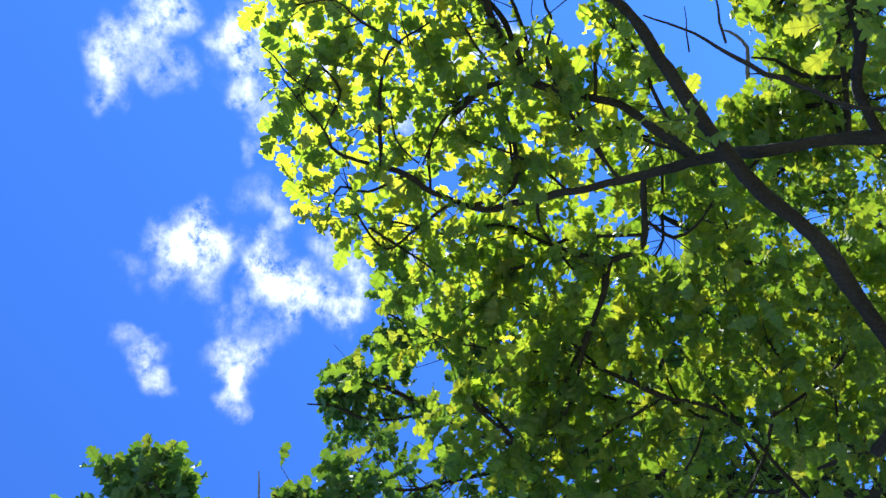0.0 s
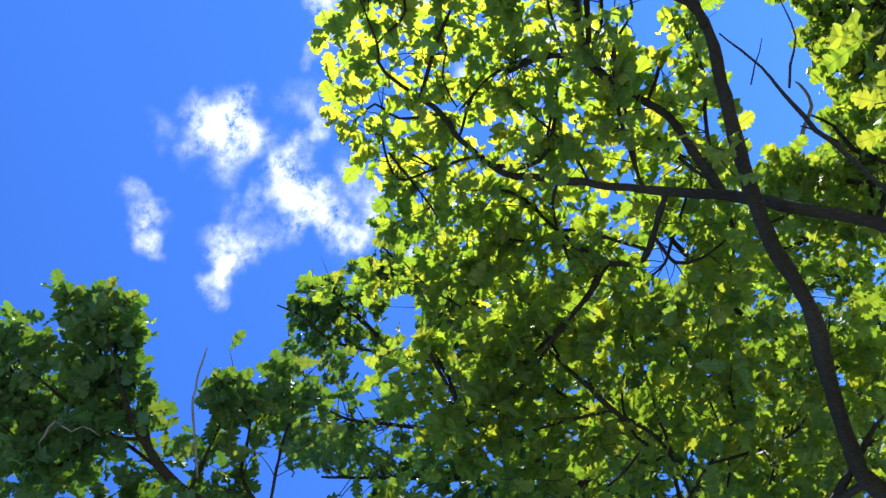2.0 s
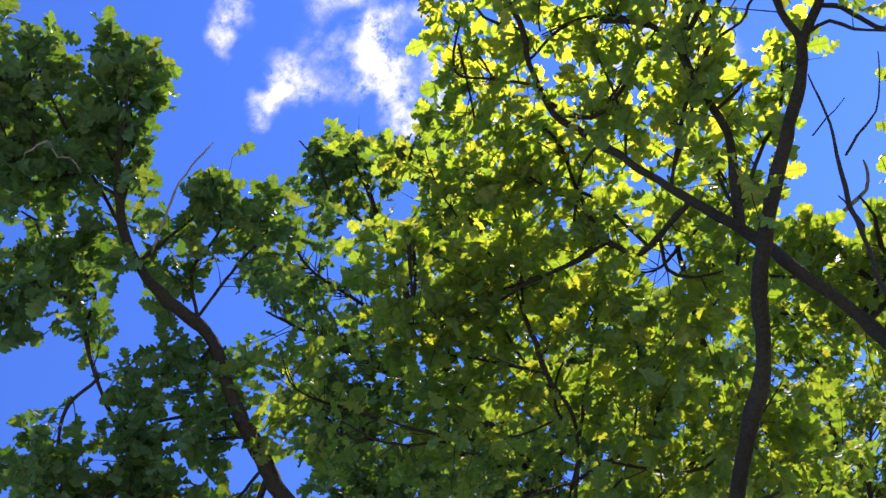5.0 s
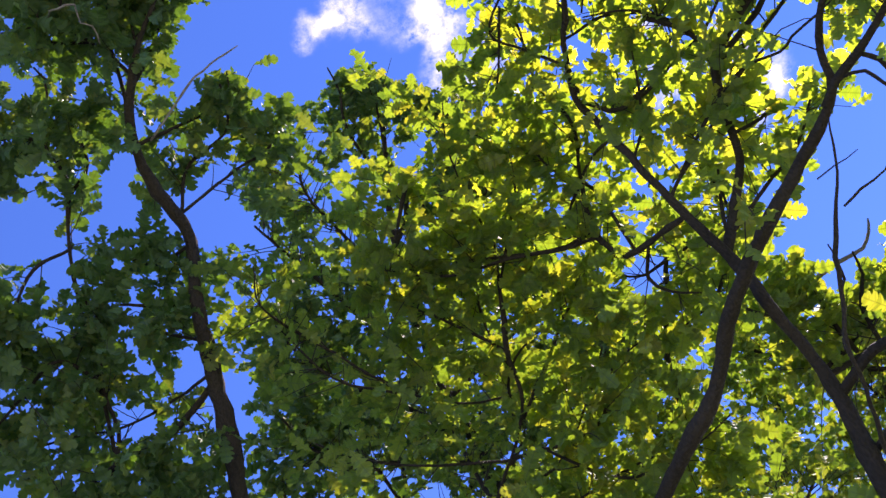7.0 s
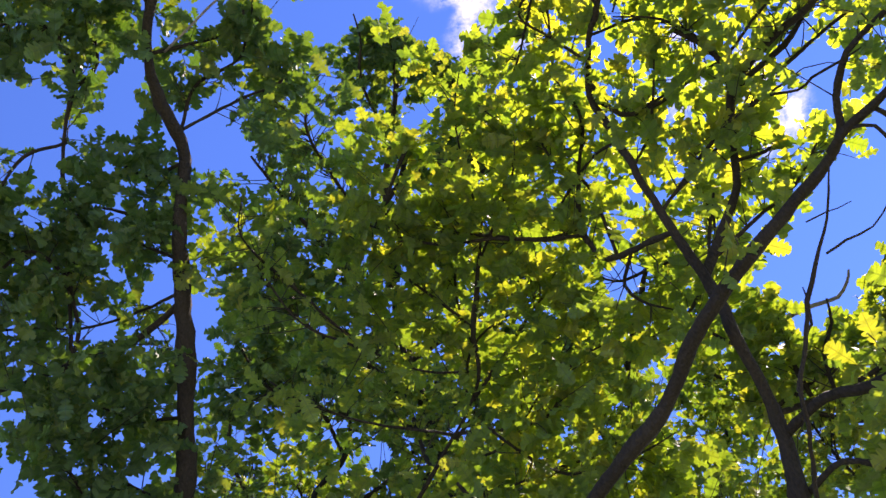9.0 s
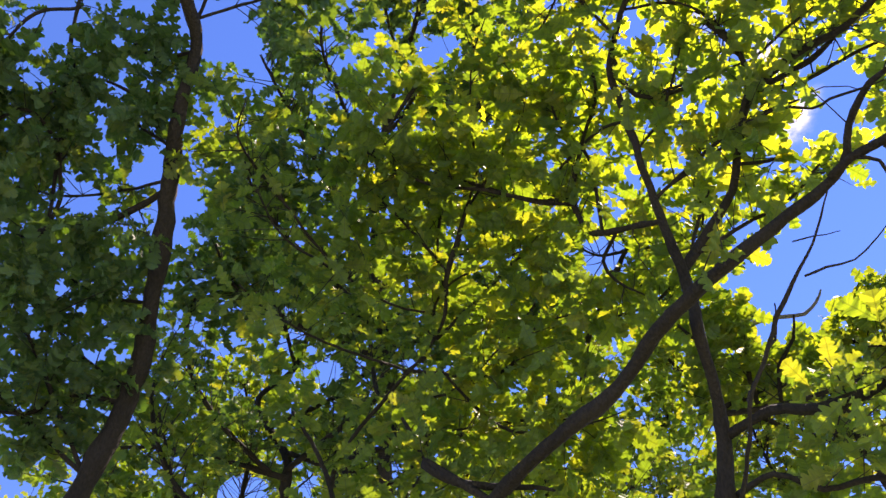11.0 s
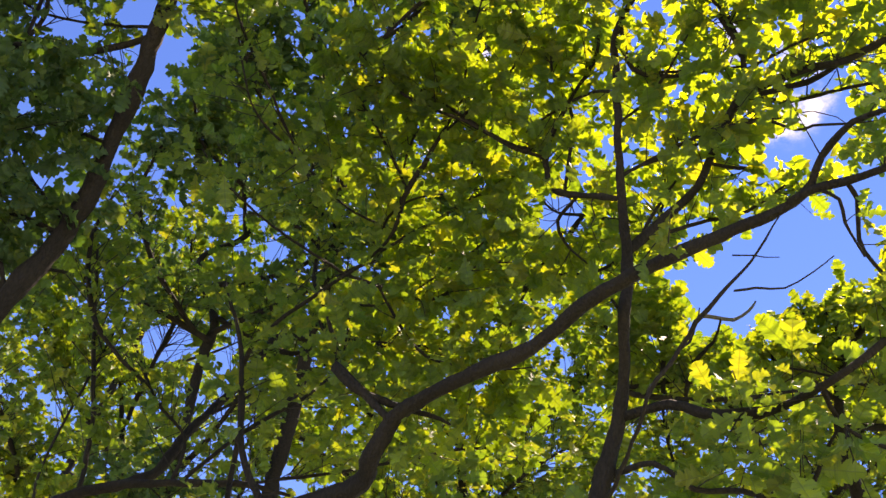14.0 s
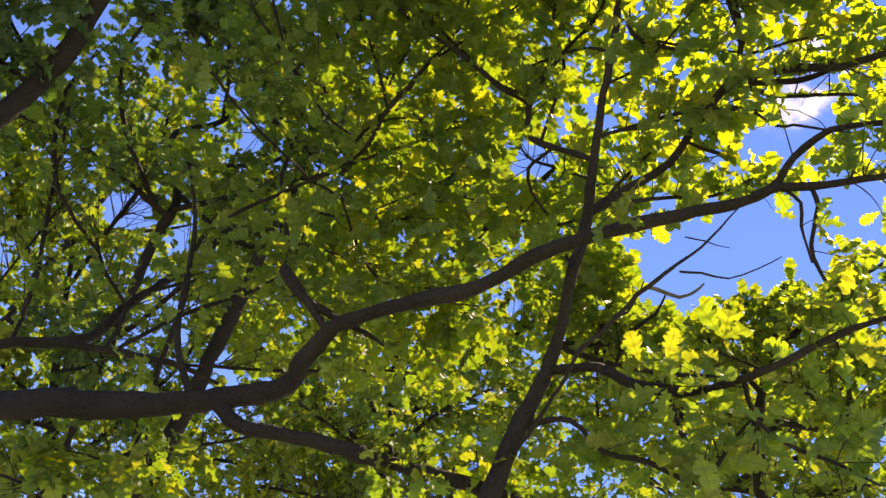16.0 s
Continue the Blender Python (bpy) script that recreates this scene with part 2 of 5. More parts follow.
def spline(points, step):
    """Catmull-Rom through (x, y, z, r), about one ring every step metres."""
    p = np.array(points, float)
    ext = np.vstack([2 * p[0] - p[1], p, 2 * p[-1] - p[-2]])
    out = []
    for i in range(1, len(ext) - 2):
        a, b, c, d = ext[i - 1:i + 3]
        n = max(2, int(np.linalg.norm(c[:3] - b[:3]) / step))
        for k in range(n):
            t = k / n
            out.append(0.5 * (2 * b + (c - a) * t + (2 * a - 5 * b + 4 * c - d) * t * t + (3 * b - a - 3 * c + d) * t ** 3))
    out.append(p[-1])
    out = np.array(out)
    out[:, 3] = np.maximum(out[:, 3], 0.002)
    return out


def tube(path, sides, rng, rough=0.0):
    """Rings round a path of (x, y, z, r): vertices and faces of a tapered, slightly lumpy limb, closed at both ends."""
    c, r = path[:, :3], path[:, 3]
    t = np.gradient(c, axis=0)
    t /= np.linalg.norm(t, axis=1)[:, None] + 1e-9
    side = np.cross(t[0], (0.3, 0.2, 0.93))
    side /= np.linalg.norm(side)
    ang = np.linspace(0, 2 * np.pi, sides, endpoint=False)
    verts = []
    lump = rng.normal(0, 1, (len(c), sides))
    for k in range(len(c)):
        side = side - t[k] * (side @ t[k])
        side /= np.linalg.norm(side)
        other = np.cross(t[k], side)
        rad = r[k] * (1 + rough * lump[k])
        verts.append(c[k] + np.outer(np.cos(ang) * rad, side) + np.outer(np.sin(ang) * rad, other))
    verts = np.vstack(verts)
    faces = []
    for k in range(len(c) - 1):
        for s in range(sides):
            s2 = (s + 1) % sides
            faces.append((k * sides + s, k * sides + s2, (k + 1) * sides + s2, (k + 1) * sides + s))
    faces.append(tuple(range(sides))[::-1])
    faces.append(tuple(range((len(c) - 1) * sides, len(c) * sides)))
    return verts, faces


# half outline of an oak leaf: the place on the midrib that it branches from and the half width, both in leaf lengths
LOBES = [(0.0, 0.010), (0.07, 0.016), (0.12, 0.065), (0.16, 0.095), (0.195, 0.085), (0.215, 0.045), (0.26, 0.125), (0.315, 0.175),
         (0.36, 0.16), (0.385, 0.08), (0.43, 0.195), (0.49, 0.255), (0.54, 0.24), (0.565, 0.125), (0.605, 0.225), (0.66, 0.27),
         (0.705, 0.245), (0.73, 0.135), (0.775, 0.20), (0.825, 0.215), (0.86, 0.175), (0.88, 0.12), (0.925, 0.135), (0.97, 0.07), (1.0, 0.004)]
LOBES_FAR = [(0.0, 0.012), (0.12, 0.075), (0.195, 0.09), (0.215, 0.045), (0.29, 0.165), (0.36, 0.165), (0.385, 0.08), (0.46, 0.245), (0.54, 0.245),
             (0.565, 0.125), (0.64, 0.265), (0.705, 0.25), (0.73, 0.135), (0.80, 0.215), (0.86, 0.18), (0.88, 0.12), (0.95, 0.11), (1.0, 0.004)]
SLANT = 0.24     # lobes point forward


def leaf_template(outline, rib):
    """Points (u, w) on the two edges, and the midrib where rib is set; the faces between them; their places on the blade for the veins."""
    n = len(outline)
    one, other = [(u + SLANT * w, w) for u, w in outline], [(u + SLANT * w, -w) for u, w in outline]
    chart = [(u, 0.5 + w) for u, w in outline], [(u, 0.5) for u, w in outline], [(u, 0.5 - w) for u, w in outline]
    if not rib:
        return np.array(one + other), np.array([(k, n + k, n + k + 1, k + 1) for k in range(n - 1)]), np.array(chart[0] + chart[2])
    faces = []
    for k in range(n - 1):
        faces += [(k, n + k, n + k + 1, k + 1), (n + k, 2 * n + k, 2 * n + k + 1, n + k + 1)]
    return np.array(one + [(u, 0.0) for u, w in outline] + other), np.array(faces), np.array(chart[0] + chart[1] + chart[2])


NEAR_LEAF, MID_LEAF, FAR_LEAF = leaf_template(LOBES, True), leaf_template(LOBES_FAR, True), leaf_template(LOBES_FAR, False)


def leaf_points(tmpl, length, fold, droop, curl, wave):
    u, w = tmpl[:, 0], tmpl[:, 1]
    return np.stack([u, w, fold * np.abs(w) - droop * u * u + curl * w * (u - 0.5) + 0.35 * np.abs(w) * np.sin(19 * u + wave)], 1) * length


def chart_blade(me, places):
    """Lays the blade's own chart on a mesh: one pair for each corner."""
    me.uv_layers.new(name="blade").data.foreach_set("uv", np.asarray(places, np.float32).ravel())


def unit(v):
    return v / (np.linalg.norm(v, axis=-1, keepdims=True) + 1e-9)


def foliage(name, base, axis, normal, length, kind, mat, parent, rng, label=""):
    """All the given leaves as one mesh."""
    tmpl, quads, chart = kind
    n, k = len(base), len(tmpl)
    if n == 0:
        return None
    side = unit(np.cross(normal, axis))
    normal = np.cross(axis, side)
    fold, droop, curl = rng.uniform(0.0, 0.45, n), rng.uniform(-0.05, 0.3, n), rng.normal(0, 0.35, n)
    wide, wave = rng.uniform(0.85, 1.2, n), rng.uniform(0, 6.3, n)
    u, w = tmpl[None, :, 0], tmpl[None, :, 1]
    h = fold[:, None] * np.abs(w) - droop[:, None] * u * u + curl[:, None] * w * (u - 0.5) + 0.35 * np.abs(w) * np.sin(19 * u + wave[:, None])
    co = base[:, None] + length[:, None, None] * (u[..., None] * axis[:, None] + (w * wide[:, None])[..., None] * side[:, None] + h[..., None] * normal[:, None])
    f = (quads[None] + (np.arange(n) * k)[:, None, None]).reshape(-1, 4)
    me = bpy.data.meshes.new(name)
    me.vertices.add(n * k)
    me.vertices.foreach_set("co", co.astype(np.float32).ravel())
    me.loops.add(f.size)
    me.loops.foreach_set("vertex_index", f.astype(np.int32).ravel())
    me.polygons.add(len(f))
    me.polygons.foreach_set("loop_start", np.arange(0, f.size, 4, dtype=np.int32))
    me.update(calc_edges=True)
    chart_blade(me, np.tile(chart[quads.ravel()], (n, 1)))
    me.shade_smooth()
    me.materials.append(mat)
    ob = new(name, me)
    ob.parent = parent
    return tagged(ob, label=label, kind="stuff")


# ---- ground ----
def make_ground():
    n, size = 64, 2500.0
    s = np.linspace(-1, 1, n)
    s = np.sign(s) * np.abs(s) ** 3 * size
    verts = [(x, y, 0.12 * math.sin(x * 0.21) * math.cos(y * 0.17) * min(1, 400 / (1 + abs(x) + abs(y))) - 0.05) for y in s for x in s]
    faces = [(j * n + i, j * n + i + 1, (j + 1) * n + i + 1, (j + 1) * n + i) for j in range(n - 1) for i in range(n - 1)]
    tagged(mesh_ob("ground", verts, faces, GROUND), "unseen grass under the oaks, paled to bounce light up", "ground", kind="structure")


make_ground()


# ---- trees ----
SHAFTS = []


def opening(x, y, z, x2, y2, z2, r, r2):
    """An open shaft between the crowns: the two ends of its axis and the radius at each."""
    SHAFTS.append((x, y, z, x2, y2, z2, r, r2))


opening(1.00, 2.44, 3.89, 4.05, 9.74, 10.79, 0.09, 0.35)
opening(1.16, 2.34, 3.91, 4.67, 9.36, 10.89, 0.12, 0.49)
opening(1.29, 2.18, 4.00, 5.18, 8.71, 11.25, 0.12, 0.49)
opening(1.34, 2.26, 3.90, 5.40, 9.03, 10.82, 0.10, 0.41)
opening(1.04, 2.51, 3.79, 4.20, 10.04, 10.39, 0.09, 0.35)
opening(1.15, 2.46, 3.80, 4.62, 9.82, 10.42, 0.09, 0.35)
opening(1.20, 2.40, 3.84, 4.82, 9.58, 10.58, 0.07, 0.30)
opening(1.20, 2.00, 4.20, 4.85, 7.98, 12.02, 0.07, 0.30)
opening(0.49, 2.40, 4.08, 2.01, 9.61, 11.57, 0.08, 0.31)
opening(1.30, 2.18, 3.97, 5.62, 8.71, 10.97, 0.09, 0.37)
opening(0.93, 2.44, 3.91, 4.16, 9.74, 10.73, 0.08, 0.33)
opening(-0.79, 1.83, 4.55, -3.04, 6.89, 13.47, 0.09, 0.37)
opening(-1.02, 1.49, 4.65, -3.99, 5.54, 13.87, 0.06, 0.23)
opening(-1.28, 1.52, 4.54, -5.03, 5.66, 13.43, 0.05, 0.21)
opening(-0.79, 1.68, 4.56, -2.99, 6.66, 13.55, 0.10, 0.40)
opening(-0.68, 2.78, 3.48, -2.94, 11.43, 8.99, 0.05, 0.18)
opening(-0.45, 2.58, 3.82, -2.02, 10.64, 10.37, 0.05, 0.18)
opening(0.47, 2.35, 4.11, 1.63, 9.71, 11.50, 0.05, 0.18)
opening(-0.70, 2.72, 3.49, -3.18, 11.32, 8.97, 0.04, 0.16)
opening(-0.41, 2.54, 3.84, -2.02, 10.61, 10.36, 0.05, 0.18)
opening(-0.80, 2.86, 3.44, -3.17, 11.45, 9.00, 0.04, 0.15)
opening(-0.61, 2.89, 3.47, -2.41, 11.56, 9.11, 0.04, 0.16)
opening(0.12, 1.71, 4.71, 0.68, 7.25, 13.61, 0.04, 0.16)
opening(-0.04, 1.78, 4.68, 0.05, 7.52, 13.47, 0.05, 0.20)
opening(-0.16, 1.82, 4.65, -0.46, 7.69, 13.35, 0.04, 0.16)
opening(-0.67, 1.39, 4.78, -2.57, 5.15, 14.40, 0.07, 0.26)
opening(-1.37, 2.11, 4.14, -5.37, 8.01, 11.85, 0.05, 0.18)
opening(-0.69, 1.58, 4.70, -2.66, 5.90, 14.06, 0.05, 0.21)
opening(-1.38, 1.47, 4.47, -5.32, 5.82, 13.18, 0.05, 0.21)
opening(-1.15, 1.79, 4.39, -4.42, 7.09, 12.85, 0.05, 0.18)
opening(-1.32, 2.09, 4.10, -5.08, 8.27, 11.71, 0.05, 0.18)
opening(0.49, 2.36, 4.07, 1.60, 9.89, 11.31, 0.05, 0.18)
opening(1.24, 1.77, 4.36, 4.60, 7.54, 12.47, 0.07, 0.26)
opening(0.88, 1.02, 4.91, 3.73, 4.49, 14.40, 0.09, 0.37)
opening(0.69, 1.06, 4.95, 2.97, 4.64, 14.55, 0.10, 0.40)
opening(0.39, 1.22, 4.94, 1.77, 5.29, 14.52, 0.11, 0.43)
opening(0.24, 1.34, 4.90, 1.18, 5.79, 14.37, 0.11, 0.45)
opening(0.11, 1.44, 4.86, 0.65, 6.18, 14.22, 0.11, 0.45)
opening(1.77, 3.43, 6.27, 3.21, 5.28, 9.51, 0.32, 0.32)
opening(1.56, 3.72, 6.24, 3.01, 5.57, 9.47, 0.25, 0.25)
opening(1.92, 3.09, 6.33, 3.37, 4.94, 9.57, 0.25, 0.25)
opening(2.00, 3.25, 6.18, 3.44, 5.10, 9.42, 0.30, 0.30)
opening(1.61, 3.10, 6.57, 3.06, 4.95, 9.81, 0.22, 0.22)
opening(1.25, 3.88, 6.19, 2.69, 5.73, 9.43, 0.25, 0.25)
opening(0.87, 0.85, 4.64, 4.32, 4.48, 15.33, 0.15, 0.71)
opening(0.69, 0.87, 4.69, 3.47, 4.57, 15.54, 0.17, 0.78)
opening(0.51, 0.90, 4.72, 2.64, 4.73, 15.67, 0.19, 0.88)
opening(0.36, 0.99, 4.71, 1.93, 5.16, 15.64, 0.20, 0.93)
opening(0.22, 1.17, 4.65, 1.29, 6.01, 15.36, 0.18, 0.84)
opening(0.17, 1.30, 4.60, 1.05, 6.59, 15.11, 0.14, 0.64)
opening(0.12, 1.39, 4.55, 0.78, 7.01, 14.91, 0.06, 0.26)
opening(-0.06, 1.61, 4.42, -0.03, 8.07, 14.30, 0.08, 0.37)
opening(0.24, 1.46, 4.50, 1.35, 7.32, 14.68, 0.05, 0.22)
opening(-0.09, 1.14, 4.68, -0.16, 5.86, 15.49, 0.16, 0.75)
opening(-0.28, 1.03, 4.72, -1.06, 5.32, 15.68, 0.18, 0.84)
opening(-0.43, 1.06, 4.69, -1.79, 5.49, 15.54, 0.05, 0.25)
opening(-0.42, 0.49, 4.86, -1.71, 2.81, 16.36, 0.18, 0.84)
opening(-0.21, 0.63, 4.85, -0.72, 3.44, 16.30, 0.14, 0.64)
opening(-0.20, 0.86, 4.78, -0.71, 4.51, 15.99, 0.14, 0.64)
opening(-0.39, 1.01, 4.72, -1.56, 5.24, 15.67, 0.08, 0.35)
opening(0.28, 1.70, 4.34, 1.56, 8.49, 13.91, 0.03, 0.16)
opening(-0.54, 0.70, 4.73, -1.99, 3.25, 16.16, 0.07, 0.34)
opening(-0.36, 1.00, 4.67, -1.18, 4.67, 15.85, 0.08, 0.40)
opening(-0.50, 1.11, 4.61, -1.81, 5.19, 15.61, 0.08, 0.40)
opening(-0.61, 1.16, 4.58, -2.35, 5.40, 15.45, 0.05, 0.25)
opening(-0.44, 1.25, 4.57, -1.52, 5.82, 15.39, 0.10, 0.49)
opening(-0.34, 1.35, 4.53, -1.07, 6.30, 15.22, 0.08, 0.40)
opening(-0.20, 1.34, 4.54, -0.41, 6.24, 15.27, 0.08, 0.35)
opening(-0.05, 1.40, 4.51, 0.29, 6.55, 15.13, 0.09, 0.44)
opening(0.03, 1.49, 4.46, 0.66, 6.97, 14.89, 0.06, 0.26)
opening(-0.78, 1.52, 4.38, -3.12, 7.11, 14.50, 0.08, 0.40)
opening(-1.09, 1.00, 4.53, -4.57, 4.64, 15.20, 0.05, 0.25)
opening(-0.83, 1.08, 4.57, -3.36, 5.03, 15.40, 0.03, 0.14)
opening(-0.32, 1.79, 4.29, -0.98, 8.34, 14.07, 0.03, 0.12)
opening(-0.45, 1.21, 4.56, -1.96, 5.14, 15.59, 0.14, 0.66)
opening(-0.33, 1.32, 4.53, -1.41, 5.67, 15.45, 0.14, 0.66)
opening(-0.15, 1.30, 4.56, -0.57, 5.55, 15.56, 0.12, 0.55)
opening(-0.03, 1.37, 4.53, -0.00, 5.89, 15.43, 0.10, 0.49)
opening(-0.65, 1.58, 4.37, -2.91, 6.88, 14.66, 0.08, 0.37)
opening(-0.71, 1.67, 4.30, -3.21, 7.31, 14.37, 0.06, 0.28)
opening(-1.17, 1.37, 4.30, -5.35, 5.91, 14.36, 0.08, 0.35)
opening(-1.11, 1.27, 4.37, -5.05, 5.44, 14.68, 0.05, 0.23)
opening(-1.24, 1.50, 4.21, -5.67, 6.52, 13.92, 0.05, 0.25)
opening(-0.97, 1.38, 4.38, -4.41, 5.93, 14.71, 0.04, 0.19)
opening(-0.78, 1.63, 4.31, -3.54, 7.12, 14.38, 0.02, 0.11)
opening(-0.98, 1.67, 4.22, -4.47, 7.31, 13.98, 0.03, 0.14)
opening(-1.27, 1.96, 3.90, -5.81, 8.67, 12.48, 0.04, 0.19)
opening(-0.95, 1.98, 4.03, -4.34, 8.74, 13.09, 0.03, 0.14)
opening(-0.17, 1.63, 4.40, -0.69, 7.13, 14.83, 0.02, 0.11)
opening(-0.13, 1.78, 4.32, -0.49, 7.81, 14.46, 0.02, 0.11)
opening(0.05, 1.96, 4.21, 0.39, 8.66, 13.92, 0.02, 0.11)
opening(-0.21, 1.92, 4.23, -0.87, 8.46, 14.03, 0.02, 0.09)
opening(-0.16, 2.01, 4.17, -0.63, 8.89, 13.75, 0.02, 0.11)
opening(-0.73, 1.58, 4.29, -3.19, 7.31, 14.30, 0.10, 0.49)
opening(-0.80, 1.60, 4.26, -3.53, 7.38, 14.17, 0.07, 0.31)
opening(-0.67, 1.65, 4.26, -2.91, 7.66, 14.17, 0.07, 0.31)
opening(-1.07, 1.65, 4.13, -4.78, 7.65, 13.60, 0.05, 0.21)
opening(-1.22, 1.91, 3.88, -5.51, 8.84, 12.42, 0.05, 0.25)
opening(-1.04, 1.88, 3.99, -4.64, 8.71, 12.91, 0.05, 0.23)
opening(-0.86, 2.00, 3.96, -3.79, 9.28, 12.77, 0.04, 0.19)
opening(-1.25, 1.38, 4.21, -5.65, 6.35, 13.97, 0.05, 0.21)
opening(-1.28, 1.51, 4.13, -5.79, 7.00, 13.55, 0.03, 0.16)
opening(-1.01, 1.44, 4.28, -4.51, 6.66, 14.27, 0.03, 0.16)
opening(1.20, 2.00, 3.77, 5.17, 9.94, 11.55, 0.12, 0.55)
opening(1.31, 1.90, 3.81, 5.70, 9.46, 11.74, 0.12, 0.57)
opening(1.09, 2.11, 3.72, 4.66, 10.42, 11.29, 0.08, 0.40)
opening(1.43, 1.75, 3.88, 6.24, 8.77, 12.06, 0.10, 0.46)
opening(1.42, 1.91, 3.74, 6.20, 9.49, 11.42, 0.08, 0.35)
opening(1.09, 2.19, 3.62, 4.64, 10.80, 10.86, 0.06, 0.26)
opening(1.15, 1.73, 4.04, 4.95, 8.67, 12.79, 0.08, 0.37)
opening(1.23, 1.62, 4.09, 5.32, 8.13, 13.04, 0.07, 0.32)
opening(0.55, 2.11, 3.89, 2.11, 10.45, 12.09, 0.07, 0.34)
opening(0.46, 2.11, 3.90, 1.70, 10.44, 12.17, 0.05, 0.23)
opening(-0.37, 2.31, 3.65, -2.17, 11.38, 10.98, 0.05, 0.21)
opening(-0.61, 2.48, 3.33, -3.33, 12.16, 9.50, 0.08, 0.35)
opening(-0.42, 2.50, 3.38, -2.43, 12.25, 9.70, 0.03, 0.16)
opening(-0.53, 2.23, 3.70, -2.96, 10.99, 11.23, 0.03, 0.12)
opening(-0.98, 2.26, 3.45, -5.05, 11.15, 10.06, 0.03, 0.13)
opening(1.14, 2.12, 3.73, 5.22, 9.95, 11.56, 0.15, 0.71)
opening(0.98, 2.27, 3.66, 4.47, 10.64, 11.20, 0.08, 0.40)
opening(1.25, 2.02, 3.77, 5.74, 9.46, 11.75, 0.10, 0.49)
opening(0.46, 2.22, 3.87, 2.05, 10.40, 12.22, 0.08, 0.37)
opening(1.08, 1.85, 4.00, 4.97, 8.66, 12.81, 0.08, 0.37)
opening(1.19, 1.72, 4.05, 5.46, 8.07, 13.03, 0.07, 0.32)
opening(-0.72, 2.61, 3.30, -3.49, 12.23, 9.55, 0.07, 0.32)
opening(-0.51, 2.64, 3.33, -2.51, 12.40, 9.66, 0.04, 0.19)
opening(1.34, 1.99, 3.74, 6.19, 9.34, 11.60, 0.07, 0.31)
opening(-0.42, 2.43, 3.64, -2.08, 11.39, 11.14, 0.03, 0.12)
opening(-1.16, 1.84, 3.94, -5.54, 8.63, 12.55, 0.05, 0.25)
opening(-0.18, 1.87, 4.19, -0.94, 8.79, 13.73, 0.03, 0.16)
opening(0.12, 1.88, 4.20, 0.45, 8.80, 13.75, 0.02, 0.11)

SHAFT_A, SHAFT_D, SHAFT_R = (np.array([s[:3] for s in SHAFTS]), np.array([np.subtract(s[3:6], s[:3]) for s in SHAFTS]), np.array([s[6:] for s in SHAFTS]))


def in_shaft(p, wild=0.0):
    rel = p - SHAFT_A
    k = (rel * SHAFT_D).sum(1) / (SHAFT_D ** 2).sum(1)
    off = np.linalg.norm(rel - k[:, None] * SHAFT_D, axis=1)
    return bool(((k > 0) & (off < SHAFT_R[:, 0] + k * (SHAFT_R[:, 1] - SHAFT_R[:, 0]) - 0.08 * wild)).any())


# leaves grow into the light: how many already stand in each sunbeam, over the plane across the sun's way
SUN_X = unit(np.cross(np.array(direction(SUN_EL, SUN_AZ)), (0.0, 0.0, 1.0)))
SUN_Y = np.cross(SUN_X, np.array(direction(SUN_EL, SUN_AZ)))
BEAMS = {}


def lit(p, most):
    beam = (int((p @ SUN_X + 50) / 0.12), int((p @ SUN_Y + 50) / 0.12))
    if BEAMS.get(beam, 0) >= most:
        return False
    BEAMS[beam] = BEAMS.get(beam, 0) + 1
    return True


LIMB_LABELS = {"dead_branch": "grey leafless dead branch", "bare_twig": "thin bare crooked leafless twig"}


